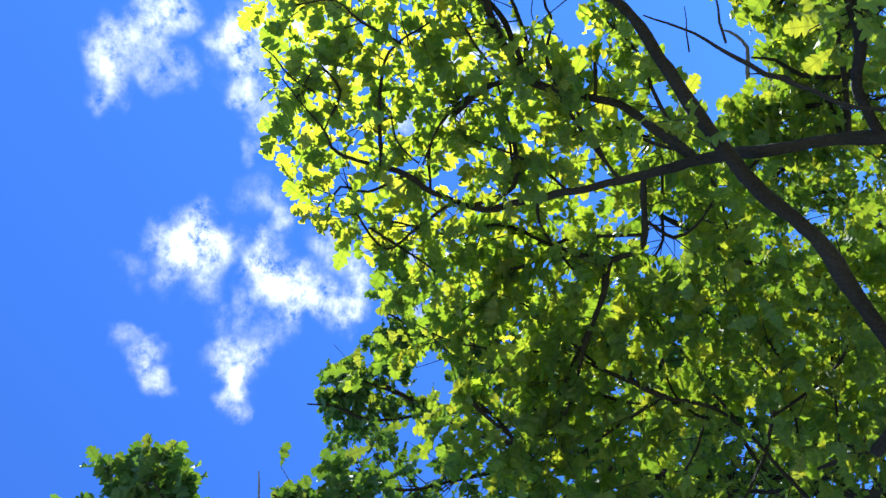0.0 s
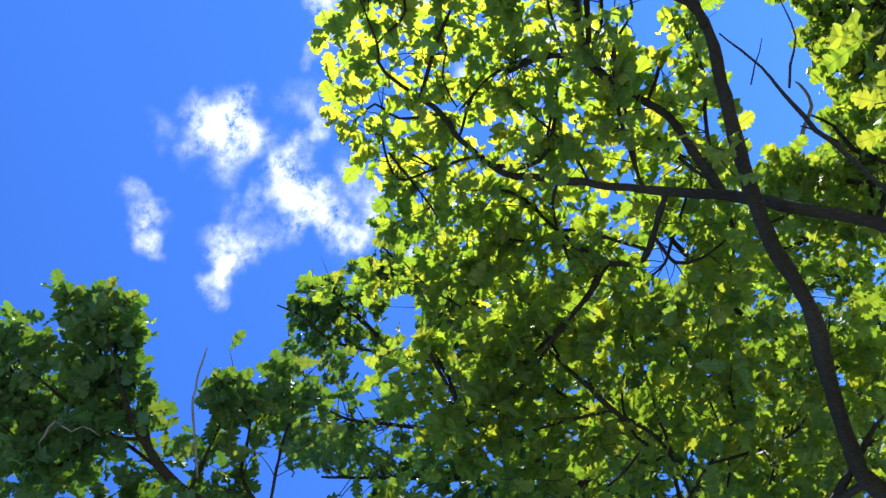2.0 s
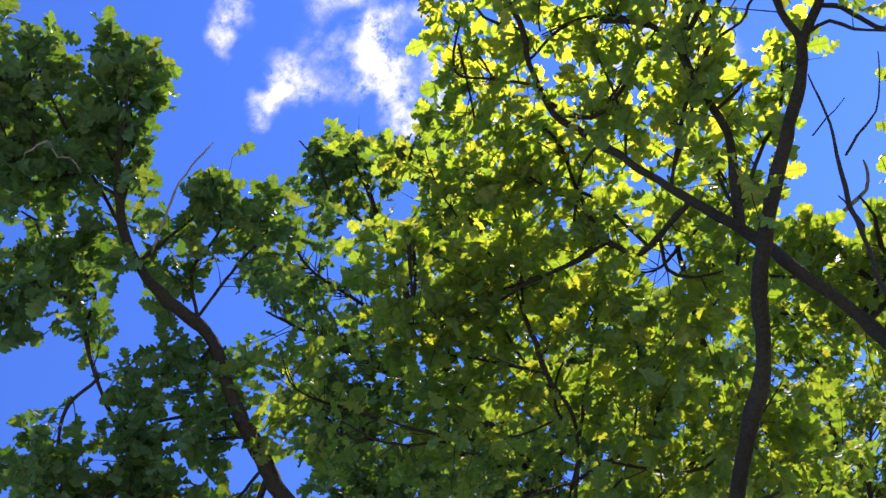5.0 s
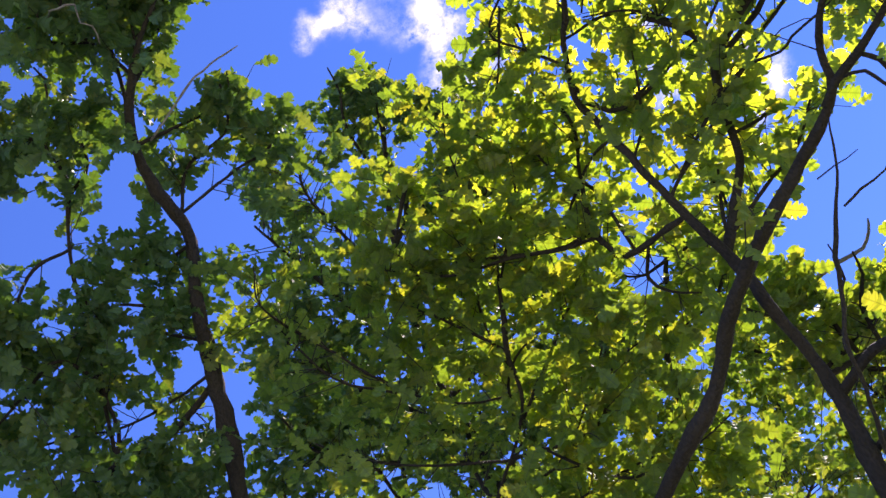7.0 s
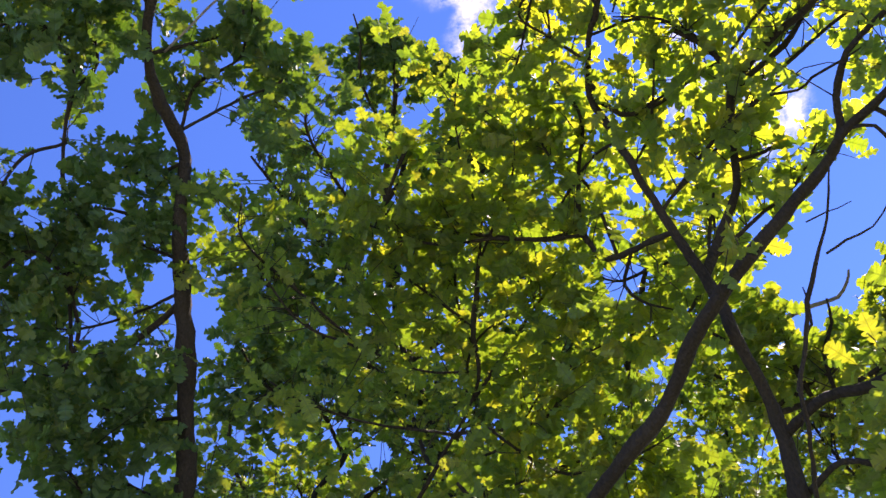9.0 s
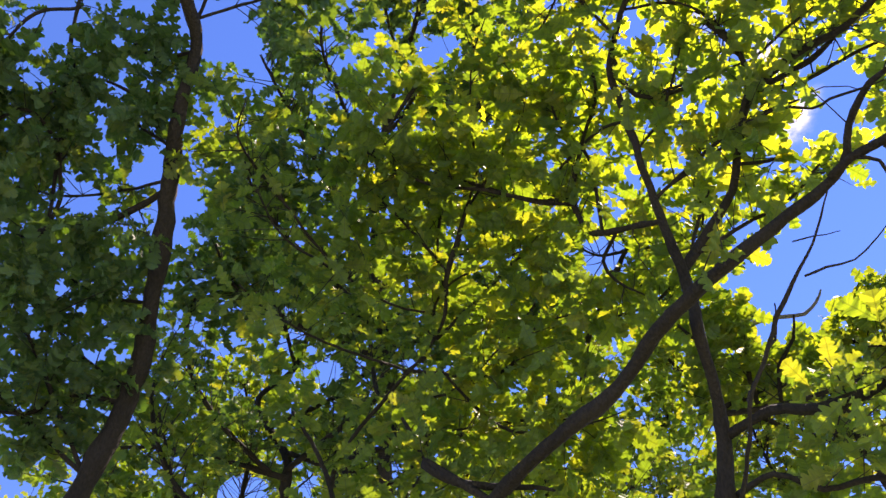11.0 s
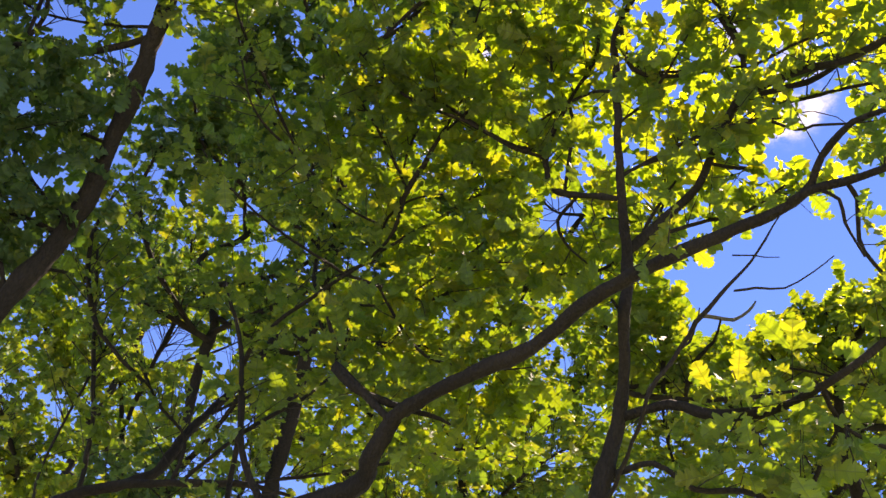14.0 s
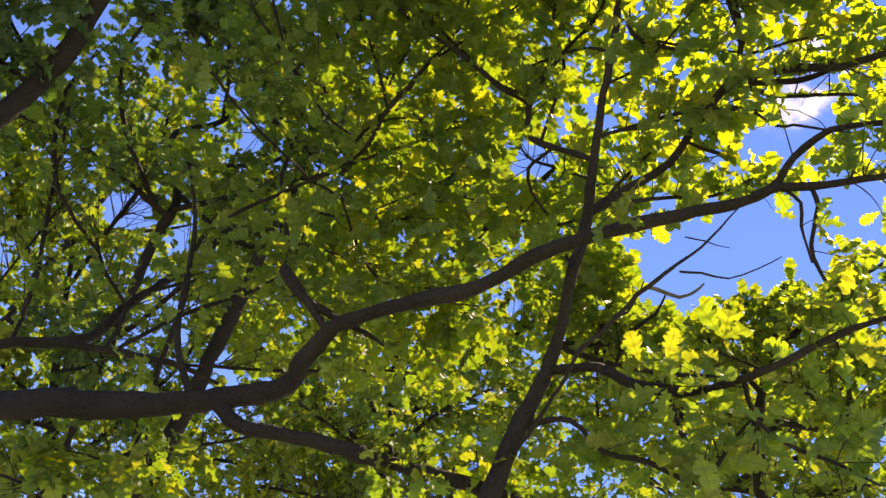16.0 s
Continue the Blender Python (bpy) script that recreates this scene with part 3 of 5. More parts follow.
class Oak:
    """One oak: an empty at its foot with trunk, boughs, twigs and leaves under it."""

    def __init__(self, label, foot, seed, leaf=0.11, near=FAR_LEAF, mat=None, more=1.0, flat=0.5, cap=14, lift=0.45, light=99, thin=0.85):
        self.root = tagged(new("oak_tree"), label, "tree", "oaks of the wood")
        self.root.location = (*foot, -0.1)
        self.inv = Matrix.Translation((-foot[0], -foot[1], 0.1))
        self.shift = np.array((foot[0], foot[1], -0.1))
        self.rng = np.random.default_rng(seed)
        self.leaf, self.near, self.mat, self.more, self.flat, self.cap = leaf, near, mat or LEAF, more, flat, cap
        self.cells, self.lift, self.light, self.thin = {}, lift, light, thin
        self.tv, self.tf, self.tn = [], [], 0
        self.leaves, self.limbs = [], []

    def limb(self, name, points, leaves=0, spread=0.4, start=0.2, mat=None, sides=9, rough=0.05):
        rng = self.rng
        path = spline([(x - self.shift[0], y - self.shift[1], z - self.shift[2], r) for x, y, z, r in points], 0.06)
        wob = np.cumsum(rng.normal(0, 1, (len(path), 3)), axis=0)
        wob -= np.linspace(0, 1, len(path))[:, None] * wob[-1]
        path[:, :3] += wob * (0.0045 if name == "bare_twig" else 0.0016 + 0.05 * np.minimum(path[:, 3:4], 0.05))
        path[:, 3] *= self.thin
        big = path[:, 3].max() > 0.03
        path[:, 3] *= 1 + 0.08 * np.convolve(rng.normal(0, 1, len(path) + 4), np.ones(5) / 2.2, "valid")
        for k in rng.integers(2, max(3, len(path) - 2), max(1, len(path) // 14)):     # knots
            path[k - 1:k + 2, 3] *= (1.05, 1.13, 1.05)[:len(path[k - 1:k + 2])]
        v, f = tube(path, sides if big else 6, rng, rough)
        self.limbs.append(mesh_ob(name, v.tolist(), f, mat or BARK, self.root))
        if name in LIMB_LABELS:
            tagged(self.limbs[-1], LIMB_LABELS[name])
        self.spurs(path)
        self.sprays(path, int(leaves * self.more), spread, start)

    def twig(self, tw):
        v, f = tube(tw, 4, self.rng)
        self.tv.append(v)
        self.tf += [tuple(i + self.tn for i in q) for q in f]
        self.tn += len(v)

    def spurs(self, path):
        """Short bare side shoots and stubs."""
        rng = self.rng
        for k in range(2, len(path) - 1):
            if rng.random() < 0.09:
                d = unit(rng.normal(0, 1, 3) + np.array((0, 0, 0.3)))
                if in_shaft(path[k, :3] + self.shift) and rng.random() < 0.7:
                    continue
                reach = rng.choice((0.05, 0.09, 0.16, 0.3)) * rng.uniform(0.6, 1.3)
                s = np.linspace(0, 1, 6)[:, None]
                r0 = min(path[k, 3] * 0.4, 0.0025 + 0.010 * reach)
                kinks = np.vstack([np.zeros(3), rng.normal(0, 0.06, (5, 3))]) * reach
                self.twig(np.hstack([path[k, :3] + d * reach * s + rng.normal(0, 0.3, 3) * reach * s * s + kinks, r0 * (1 - 0.6 * s)]))

    def sprays(self, path, count, spread, start):
        """Twigs off the outer part of a limb, each with a rosette of leaves at its tip and some along it."""
        rng = self.rng
        done = 0
        tang = unit(np.gradient(path[:, :3], axis=0))
        while done < count:
            u = start + (1 - start) * rng.random() ** 0.8
            k = min(len(path) - 1, int(u * (len(path) - 1)))
            p, t = path[k, :3], tang[k]
            out = unit(rng.normal(0, 1, 3) * np.array((1, 1, 0.6)))
            out = unit(out - 0.6 * t * (out @ t))
            d = unit(0.55 * t + out + np.array((0, 0, self.lift)))
            reach = spread * (0.25 + 0.75 * rng.random()) * (1.0 if u < 0.9 else 0.8)
            bend = rng.normal(0, 0.16, 3) * reach
            s = np.linspace(0, 1, 5)[:, None]
            r0 = min(path[k, 3] * 0.6, 0.0022 + 0.006 * reach)
            if in_shaft(p + d * reach + bend + self.shift) and rng.random() < 0.93:
                done += 2
                continue
            cell = tuple(((p + d * reach + bend) / 0.22).astype(int))
            if self.cells.get(cell, 0) > self.cap:      # this pocket is full
                done += 3
                continue
            self.cells[cell] = self.cells.get(cell, 0) + 8
            tw = np.hstack([p + d * reach * s + bend * s * s, r0 * (1 - 0.65 * s)])
            n_tip, n_side = rng.integers(4, 8), rng.integers(2, 6)
            n = n_tip + n_side
            at = np.where(np.arange(n) < n_tip, 1.0 - 0.08 * rng.random(n), 0.3 + 0.65 * rng.random(n))[:, None]
            q = p + d * reach * at + bend * at * at
            end_d = unit(tw[-1, :3] - tw[-2, :3])
            away = unit(rng.normal(0, 1, (n, 3)) * np.array((1, 1, 0.6)))
            ax = unit(end_d * np.where(at > 0.9, 0.5, 0.2) + away * 0.95 + np.array((0, 0, -0.12)))
            nm = unit(np.array((0, 0, 1.0)) * self.flat * 2 + rng.normal(0, 0.55, (n, 3)))
            nm = unit(nm - ax * (nm * ax).sum(1)[:, None])
            ln = self.leaf * rng.uniform(0.55, 1.2, n)
            tip = q + ax * ln[:, None] * 0.7
            keep = np.array([rng.random() < 0.04 or not (in_shaft(x + self.shift, rng.random()) or in_shaft(y + self.shift, rng.random())) for x, y in zip(q, tip)])
            mid = q + ax * ln[:, None] * 0.5 + self.shift
            keep &= np.array([lit(x, self.light) or rng.random() < 0.12 for x in mid])
            if not keep.any():
                done += 3
                continue
            self.twig(tw)
            self.leaves.append(np.hstack([q, ax, nm, ln[:, None], np.full((n, 1), len(self.limbs) - 1)])[keep])
            done += n_tip + n_side

    def finish(self, single=0, centre=(0, 0, 0)):
        """Joins the twigs and the leaves; the leaves next to centre become parts of their own."""
        if self.tv:
            tw = mesh_ob("brushwood", np.vstack(self.tv).tolist(), self.tf, TWIG, self.root)
            tagged(tw, "thin brown twigs", kind="stuff")
        if not self.leaves:
            return
        every = np.vstack(self.leaves)
        q, ax, nm, ln = every[:, :3], every[:, 3:6], every[:, 6:9], every[:, 9]
        kind = self.near
        order = np.argsort(np.linalg.norm(q + self.shift - np.array(centre), axis=1))
        one, rest = order[:single], order[single:]
        foliage("foliage", q[rest], ax[rest], nm[rest], ln[rest], kind, self.mat, self.root, self.rng, "lobed green oak leaves in sprays")
        if single:
            forms = []
            for k in range(6):
                co = leaf_points(NEAR_LEAF[0], 1.0, self.rng.uniform(0, 0.45), self.rng.uniform(0, 0.3), self.rng.normal(0, 0.3), self.rng.uniform(0, 6.3))
                me = bpy.data.meshes.new("leaf")
                me.from_pydata(co.tolist(), [], NEAR_LEAF[1].tolist())
                chart_blade(me, NEAR_LEAF[2][NEAR_LEAF[1].ravel()])
                me.shade_smooth()
                me.materials.append(self.mat)
                forms.append(me)
            for k, i in enumerate(one):
                ob = new("leaf", forms[k % 6])
                x, z = Vector(ax[i]), Vector(nm[i])
                y = z.cross(x).normalized()
                z = x.cross(y)
                m = Matrix((x, y, z)).transposed().to_4x4()
                m.translation = Vector(q[i])
                ob.parent = self.limbs[int(every[i, 10])]
                ob.matrix_basis = m @ Matrix.Diagonal((ln[i], ln[i], ln[i], 1))


# ---- the near oak ----
tree = Oak('slender near oak with a forked stem and sunlit lobed leaves', (0.94, 5.03), 11, near=NEAR_LEAF, more=2.2, leaf=0.2, cap=14, lift=0.6, light=3, thin=0.92)
tree.limb("trunk", [(0.94, 5.03, -0.10, 0.121), (0.97, 4.95, 0.45, 0.088), (0.99, 4.90, 1.41, 0.074), (1.08, 4.67, 2.82, 0.061), (1.20, 4.37, 3.77, 0.055), (1.26, 4.22, 4.24, 0.051), (1.28, 4.08, 4.54, 0.038), (1.19, 3.79, 4.81, 0.037), (1.17, 3.71, 5.13, 0.035), (1.10, 3.58, 5.44, 0.028), (1.00, 3.32, 5.84, 0.024), (0.96, 3.28, 6.23, 0.025), (0.90, 3.13, 6.34, 0.022), (0.97, 2.85, 6.49, 0.019), (1.04, 2.64, 6.48, 0.017), (1.10, 2.24, 6.57, 0.011), (1.19, 2.10, 6.50, 0.007), (1.40, 1.80, 6.45, 0.004)], 0, 0, 0)
tree.limb("bough", [(1.15, 3.68, 5.21, 0.030), (1.37, 3.64, 5.49, 0.031), (1.51, 3.50, 5.64, 0.028), (1.54, 3.37, 5.75, 0.027), (1.57, 3.21, 5.86, 0.027), (1.59, 3.04, 5.92, 0.026), (1.72, 2.93, 5.96, 0.026), (1.83, 2.80, 5.93, 0.025), (2.00, 2.66, 5.89, 0.021), (2.11, 2.49, 5.88, 0.018), (2.23, 2.33, 5.85, 0.011)], 150, 0.45, 0.3)
tree.limb("bough", [(1.59, 3.04, 5.92, 0.019), (1.60, 2.99, 6.02, 0.019), (1.53, 2.90, 6.16, 0.018), (1.40, 2.82, 6.31, 0.016), (1.58, 2.93, 6.24, 0.013), (1.35, 2.74, 6.31, 0.009), (1.10, 2.70, 6.41, 0.006)], 110, 0.4, 0.1)
tree.limb("bough", [(1.61, 3.03, 5.92, 0.019), (1.87, 3.10, 6.05, 0.018), (2.04, 2.92, 5.97, 0.014), (2.19, 2.74, 5.88, 0.009)], 60, 0.4, 0.1)
tree.limb("bough", [(1.64, 3.04, 5.94, 0.017), (1.93, 2.94, 6.04, 0.018), (2.05, 2.71, 6.00, 0.013), (2.14, 2.51, 5.94, 0.009)], 50, 0.4, 0.2)
tree.limb("bough", [(1.09, 3.55, 5.49, 0.021), (0.80, 4.00, 5.89, 0.024), (0.74, 4.00, 6.04, 0.022), (0.70, 3.90, 6.15, 0.021), (0.76, 3.67, 6.34, 0.014), (0.86, 3.40, 6.53, 0.012), (0.77, 3.10, 6.63, 0.010), (0.80, 2.71, 6.75, 0.007)], 170, 0.4, 0.3)
tree.limb("bough", [(0.72, 3.94, 6.11, 0.015), (0.48, 3.93, 6.13, 0.015), (0.16, 3.93, 6.28, 0.014), (-0.20, 3.94, 6.40, 0.012), (-0.42, 3.85, 6.46, 0.009), (-0.60, 3.74, 6.53, 0.007)], 150, 0.45, 0.4)
tree.limb("bough", [(0.70, 3.90, 6.15, 0.017), (0.46, 3.99, 6.23, 0.017), (0.10, 3.98, 6.41, 0.014), (-0.16, 3.91, 6.47, 0.009)], 70, 0.35, 0.3)
tree.limb("bough", [(1.06, 3.48, 5.59, 0.014), (1.22, 3.48, 5.76, 0.013), (1.35, 3.37, 5.81, 0.013), (1.47, 3.28, 5.84, 0.013), (1.60, 3.16, 5.83, 0.011), (1.73, 3.09, 5.83, 0.011), (1.88, 3.04, 5.74, 0.009), (1.94, 2.96, 5.71, 0.009), (2.08, 2.89, 5.69, 0.008), (2.18, 2.80, 5.64, 0.004)], 90, 0.35, 0.2)
tree.limb("bough", [(0.92, 3.06, 6.38, 0.015), (1.04, 3.21, 6.20, 0.015), (1.26, 3.18, 6.17, 0.013), (1.41, 3.05, 6.10, 0.009), (1.52, 2.98, 6.11, 0.006)], 40, 0.35, 0.1)
tree.limb("bough", [(0.90, 3.13, 6.34, 0.012), (1.10, 3.28, 6.31, 0.011), (1.34, 3.15, 6.21, 0.010), (1.59, 2.98, 6.12, 0.006)], 80, 0.4, 0.2)
tree.limb("bough", [(1.06, 2.49, 6.51, 0.013), (1.43, 2.44, 6.51, 0.011), (1.68, 2.37, 6.34, 0.009), (1.82, 2.48, 6.11, 0.006)], 120, 0.4, 0.1)
tree.limb("bough", [(1.19, 2.10, 6.50, 0.006), (1.44, 2.18, 6.52, 0.009), (1.52, 2.00, 6.47, 0.006), (1.32, 1.93, 6.56, 0.005)], 110, 0.4, 0.1)
tree.limb("bough", [(0.94, 2.96, 6.43, 0.011), (0.79, 2.86, 6.66, 0.010), (0.63, 2.71, 6.77, 0.008), (0.86, 2.44, 6.76, 0.006)], 110, 0.4, 0.1)
tree.limb("bough", [(1.14, 3.48, 5.68, 0.011), (1.43, 3.40, 5.85, 0.011), (1.64, 3.15, 5.84, 0.009), (1.80, 2.99, 5.76, 0.006)], 60, 0.4, 0.1)
tree.limb("bough", [(-0.55, 3.77, 6.51, 0.007), (-0.21, 3.42, 6.82, 0.016), (-0.34, 3.73, 6.86, 0.018), (-0.54, 3.78, 6.68, 0.018), (-0.81, 3.73, 6.56, 0.018)], 90, 0.4, 0.2)
tree.limb("bough", [(1.27, 4.12, 4.46, 0.032), (1.47, 3.92, 4.46, 0.032), (1.63, 3.80, 4.37, 0.029), (1.83, 3.71, 4.38, 0.029), (1.97, 3.51, 4.38, 0.025), (2.11, 3.26, 4.43, 0.023), (2.27, 3.05, 4.55, 0.018), (2.36, 2.83, 4.56, 0.016), (2.44, 2.59, 4.57, 0.009)], 35, 0.4, 0.3)
tree.limb("bough", [(1.25, 4.24, 4.18, 0.023), (1.41, 4.01, 4.17, 0.018), (1.62, 4.00, 4.06, 0.017), (1.83, 3.92, 4.06, 0.015), (2.03, 3.76, 3.96, 0.015), (2.09, 3.63, 4.13, 0.011), (2.14, 3.52, 4.25, 0.006)], 70, 0.45, 0.2)
tree.limb("bough", [(2.02, 3.42, 4.40, 0.014), (2.20, 3.58, 4.31, 0.014), (2.42, 3.62, 4.26, 0.012), (2.65, 3.60, 4.26, 0.010), (2.84, 3.52, 4.18, 0.006)], 35, 0.45, 0.1)
tree.limb("bough", [(1.00, 3.32, 5.84, 0.011), (1.16, 3.35, 6.11, 0.010), (1.22, 3.11, 6.15, 0.008), (1.27, 2.94, 6.25, 0.005)], 110, 0.35, 0.1)
tree.limb("bough", [(0.84, 3.94, 5.84, 0.014), (0.82, 3.78, 6.37, 0.012), (0.64, 3.61, 6.53, 0.010), (0.58, 3.41, 6.69, 0.007)], 110, 0.35, 0.1)
tree.limb("bough", [(0.91, 3.83, 5.74, 0.013), (0.85, 4.11, 5.77, 0.012), (0.92, 4.18, 5.67, 0.010), (1.04, 4.15, 5.52, 0.007)], 90, 0.35, 0.1)
tree.limb("bough", [(1.20, 3.67, 5.28, 0.013), (1.35, 3.96, 5.63, 0.011), (1.41, 3.79, 5.78, 0.010), (1.36, 3.63, 5.95, 0.007)], 90, 0.35, 0.1)
tree.limb("bough", [(0.98, 2.82, 6.49, 0.011), (1.26, 2.84, 6.57, 0.010), (1.47, 2.85, 6.38, 0.008), (1.64, 2.86, 6.19, 0.005)], 110, 0.35, 0.1)
tree.limb("bough", [(0.98, 3.30, 6.08, 0.011), (0.86, 3.53, 6.30, 0.010), (0.65, 3.76, 6.28, 0.009), (0.55, 3.85, 6.21, 0.005)], 110, 0.35, 0.1)
tree.limb("bough", [(1.04, 2.64, 6.48, 0.011), (0.96, 2.57, 6.80, 0.010), (0.95, 2.37, 6.78, 0.008), (0.82, 2.33, 6.83, 0.005)], 100, 0.35, 0.1)
tree.limb("bough", [(0.74, 2.58, 6.76, 0.007), (0.62, 2.91, 6.77, 0.008), (0.53, 3.04, 6.70, 0.007)], 110, 0.35, 0.1)
tree.limb("bough", [(1.58, 2.97, 6.06, 0.009), (1.81, 2.72, 6.08, 0.008), (1.97, 2.57, 6.10, 0.006), (2.03, 2.36, 6.08, 0.005)], 50, 0.4, 0.1)
tree.limb("bough", [(1.72, 2.40, 6.28, 0.008), (1.78, 2.16, 6.30, 0.008), (1.87, 2.00, 6.34, 0.006), (1.81, 1.81, 6.44, 0.005)], 90, 0.4, 0.1)
tree.limb("bough", [(1.23, 3.66, 5.32, 0.014), (1.54, 3.65, 5.51, 0.013), (1.77, 3.46, 5.50, 0.011), (1.88, 3.23, 5.51, 0.008)], 100, 0.35, 0.1)
tree.limb("bough", [(1.54, 3.39, 5.74, 0.013), (1.70, 3.38, 5.74, 0.011), (1.78, 3.27, 5.66, 0.008)], 80, 0.35, 0.1)
tree.limb("bough", [(1.22, 3.71, 5.32, 0.011), (1.36, 3.74, 5.69, 0.011), (1.42, 3.61, 5.79, 0.008)], 60, 0.35, 0.1)
tree.limb("bough", [(1.38, 3.88, 5.70, 0.010), (1.09, 4.45, 6.20, 0.013), (0.89, 4.55, 6.29, 0.011), (0.75, 4.48, 6.38, 0.007)], 120, 0.4, 0.1)
tree.limb("bough", [(1.31, 4.02, 5.82, 0.009), (1.24, 4.54, 6.07, 0.013), (1.12, 4.82, 6.12, 0.011), (0.89, 4.82, 6.16, 0.007)], 120, 0.4, 0.1)
tree.limb("bough", [(1.33, 3.92, 5.59, 0.011), (1.27, 4.66, 5.94, 0.013), (1.02, 4.91, 6.04, 0.011), (0.75, 4.97, 6.04, 0.007)], 120, 0.4, 0.1)
tree.limb("bough", [(1.04, 4.15, 5.52, 0.006), (1.53, 4.82, 5.69, 0.013), (1.80, 4.89, 5.81, 0.011)], 100, 0.4, 0.1)
tree.limb("bough", [(1.05, 3.24, 6.32, 0.010), (1.28, 3.41, 6.46, 0.014), (1.49, 3.31, 6.46, 0.010)], 50, 0.3, 0.3)
tree.limb("bare_twig", [(1.38, 2.02, 6.48, 0.006), (1.44, 1.90, 6.52, 0.006), (1.53, 1.79, 6.53, 0.005), (1.58, 1.70, 6.55, 0.003)], 0, 0, 0)
tree.limb("bare_twig", [(1.09, 2.64, 6.35, 0.006), (1.20, 2.50, 6.40, 0.006), (1.35, 2.44, 6.39, 0.005), (1.43, 2.34, 6.42, 0.003)], 0, 0, 0)
tree.finish(300, (0.0, 0.0, 1.6))


# ---- the oak with the long crooked limb ----
tree = Oak('oak with a long crooked dark limb crossing overhead', (-3.1, 5.9), 12, near=MID_LEAF, more=1.1, leaf=0.185, cap=8, lift=0.6, light=4, thin=0.97)
tree.limb("trunk", [(-3.10, 5.90, -0.10, 0.260), (-3.10, 5.85, 0.50, 0.180), (-3.00, 5.75, 1.60, 0.150), (-2.75, 5.50, 2.60, 0.130), (-2.29, 5.17, 3.03, 0.109), (-1.44, 5.30, 3.63, 0.085), (-0.90, 5.33, 3.88, 0.078), (-0.08, 5.06, 4.20, 0.068), (0.01, 4.87, 4.35, 0.060), (0.10, 4.69, 4.49, 0.054), (0.29, 4.41, 4.55, 0.048), (0.78, 3.96, 4.70, 0.041), (0.93, 3.73, 4.80, 0.039), (1.09, 3.52, 4.84, 0.038), (1.27, 3.38, 4.93, 0.036), (1.51, 3.26, 5.05, 0.032), (1.71, 3.11, 5.11, 0.029), (1.83, 2.98, 5.17, 0.024), (1.85, 2.87, 5.25, 0.022), (1.88, 2.76, 5.32, 0.021), (1.93, 2.62, 5.34, 0.019), (2.02, 2.49, 5.31, 0.017), (2.17, 2.37, 5.31, 0.013), (2.29, 2.20, 5.22, 0.007)], 60, 0.4, 0.75)
tree.limb("bough", [(1.78, 3.03, 5.15, 0.023), (1.87, 2.94, 5.18, 0.025), (1.98, 2.83, 5.15, 0.023), (2.09, 2.69, 5.13, 0.020), (2.21, 2.52, 5.11, 0.014), (2.34, 2.34, 5.10, 0.009)], 150, 0.4, 0.3)
tree.limb("bough", [(1.88, 2.93, 5.18, 0.012), (1.96, 2.90, 5.10, 0.010), (2.01, 2.96, 5.02, 0.009), (2.08, 2.97, 4.83, 0.006)], 40, 0.35, 0.3)
tree.limb("limb", [(-0.39, 5.16, 4.08, 0.052), (-0.14, 5.17, 3.97, 0.050), (0.28, 5.04, 4.01, 0.045), (0.54, 4.93, 3.99, 0.043), (0.86, 4.80, 3.95, 0.040), (1.16, 4.64, 3.92, 0.038), (1.51, 4.47, 3.87, 0.031), (1.82, 4.28, 3.80, 0.025)], 200, 0.5, 0.3)
tree.limb("bough", [(0.10, 4.69, 4.49, 0.026), (-0.29, 4.71, 4.80, 0.024), (-0.15, 4.69, 4.66, 0.021), (0.05, 4.71, 4.62, 0.020), (0.30, 4.63, 4.55, 0.016), (0.42, 4.55, 4.47, 0.008)], 60, 0.35, 0.2)
tree.limb("bough", [(0.21, 4.66, 4.58, 0.016), (0.06, 4.83, 4.70, 0.024), (-0.13, 4.97, 4.84, 0.023), (-0.28, 5.08, 5.03, 0.022), (-0.37, 5.06, 5.22, 0.017), (-0.45, 5.06, 5.39, 0.011)], 80, 0.4, 0.2)
tree.limb("bough", [(-0.49, 5.20, 4.04, 0.022), (-0.68, 5.18, 4.28, 0.021), (-0.79, 5.20, 4.53, 0.020), (-0.96, 5.16, 5.13, 0.015), (-1.18, 5.09, 5.51, 0.010)], 120, 0.45, 0.2)
tree.finish(300, (0.0, 0.0, 1.6))


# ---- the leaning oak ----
tree = Oak('tall leaning oak with a curved trunk and dark leafy top', (-3.13, 4.91), 13, near=MID_LEAF, mat=SHADED_LEAF, more=0.82, leaf=0.17, cap=11, light=26, lift=0.35)
tree.limb("trunk", [(-3.13, 4.91, -0.10, 0.177), (-3.05, 4.89, 0.49, 0.129), (-2.99, 4.87, 1.55, 0.109), (-2.74, 4.80, 3.11, 0.090), (-2.45, 4.71, 4.06, 0.081), (-2.35, 4.68, 4.39, 0.079), (-2.22, 4.60, 4.75, 0.076), (-2.02, 4.44, 5.21, 0.072), (-1.92, 4.18, 5.68, 0.067), (-1.80, 3.74, 6.24, 0.058), (-1.72, 3.41, 6.60, 0.052), (-1.63, 3.16, 6.97, 0.046), (-1.67, 2.81, 7.13, 0.041), (-1.61, 2.45, 7.31, 0.034), (-1.35, 2.12, 7.53, 0.022), (-1.14, 1.95, 7.63, 0.013), (-0.92, 1.79, 7.71, 0.007)], 60, 0.32, 0.5)
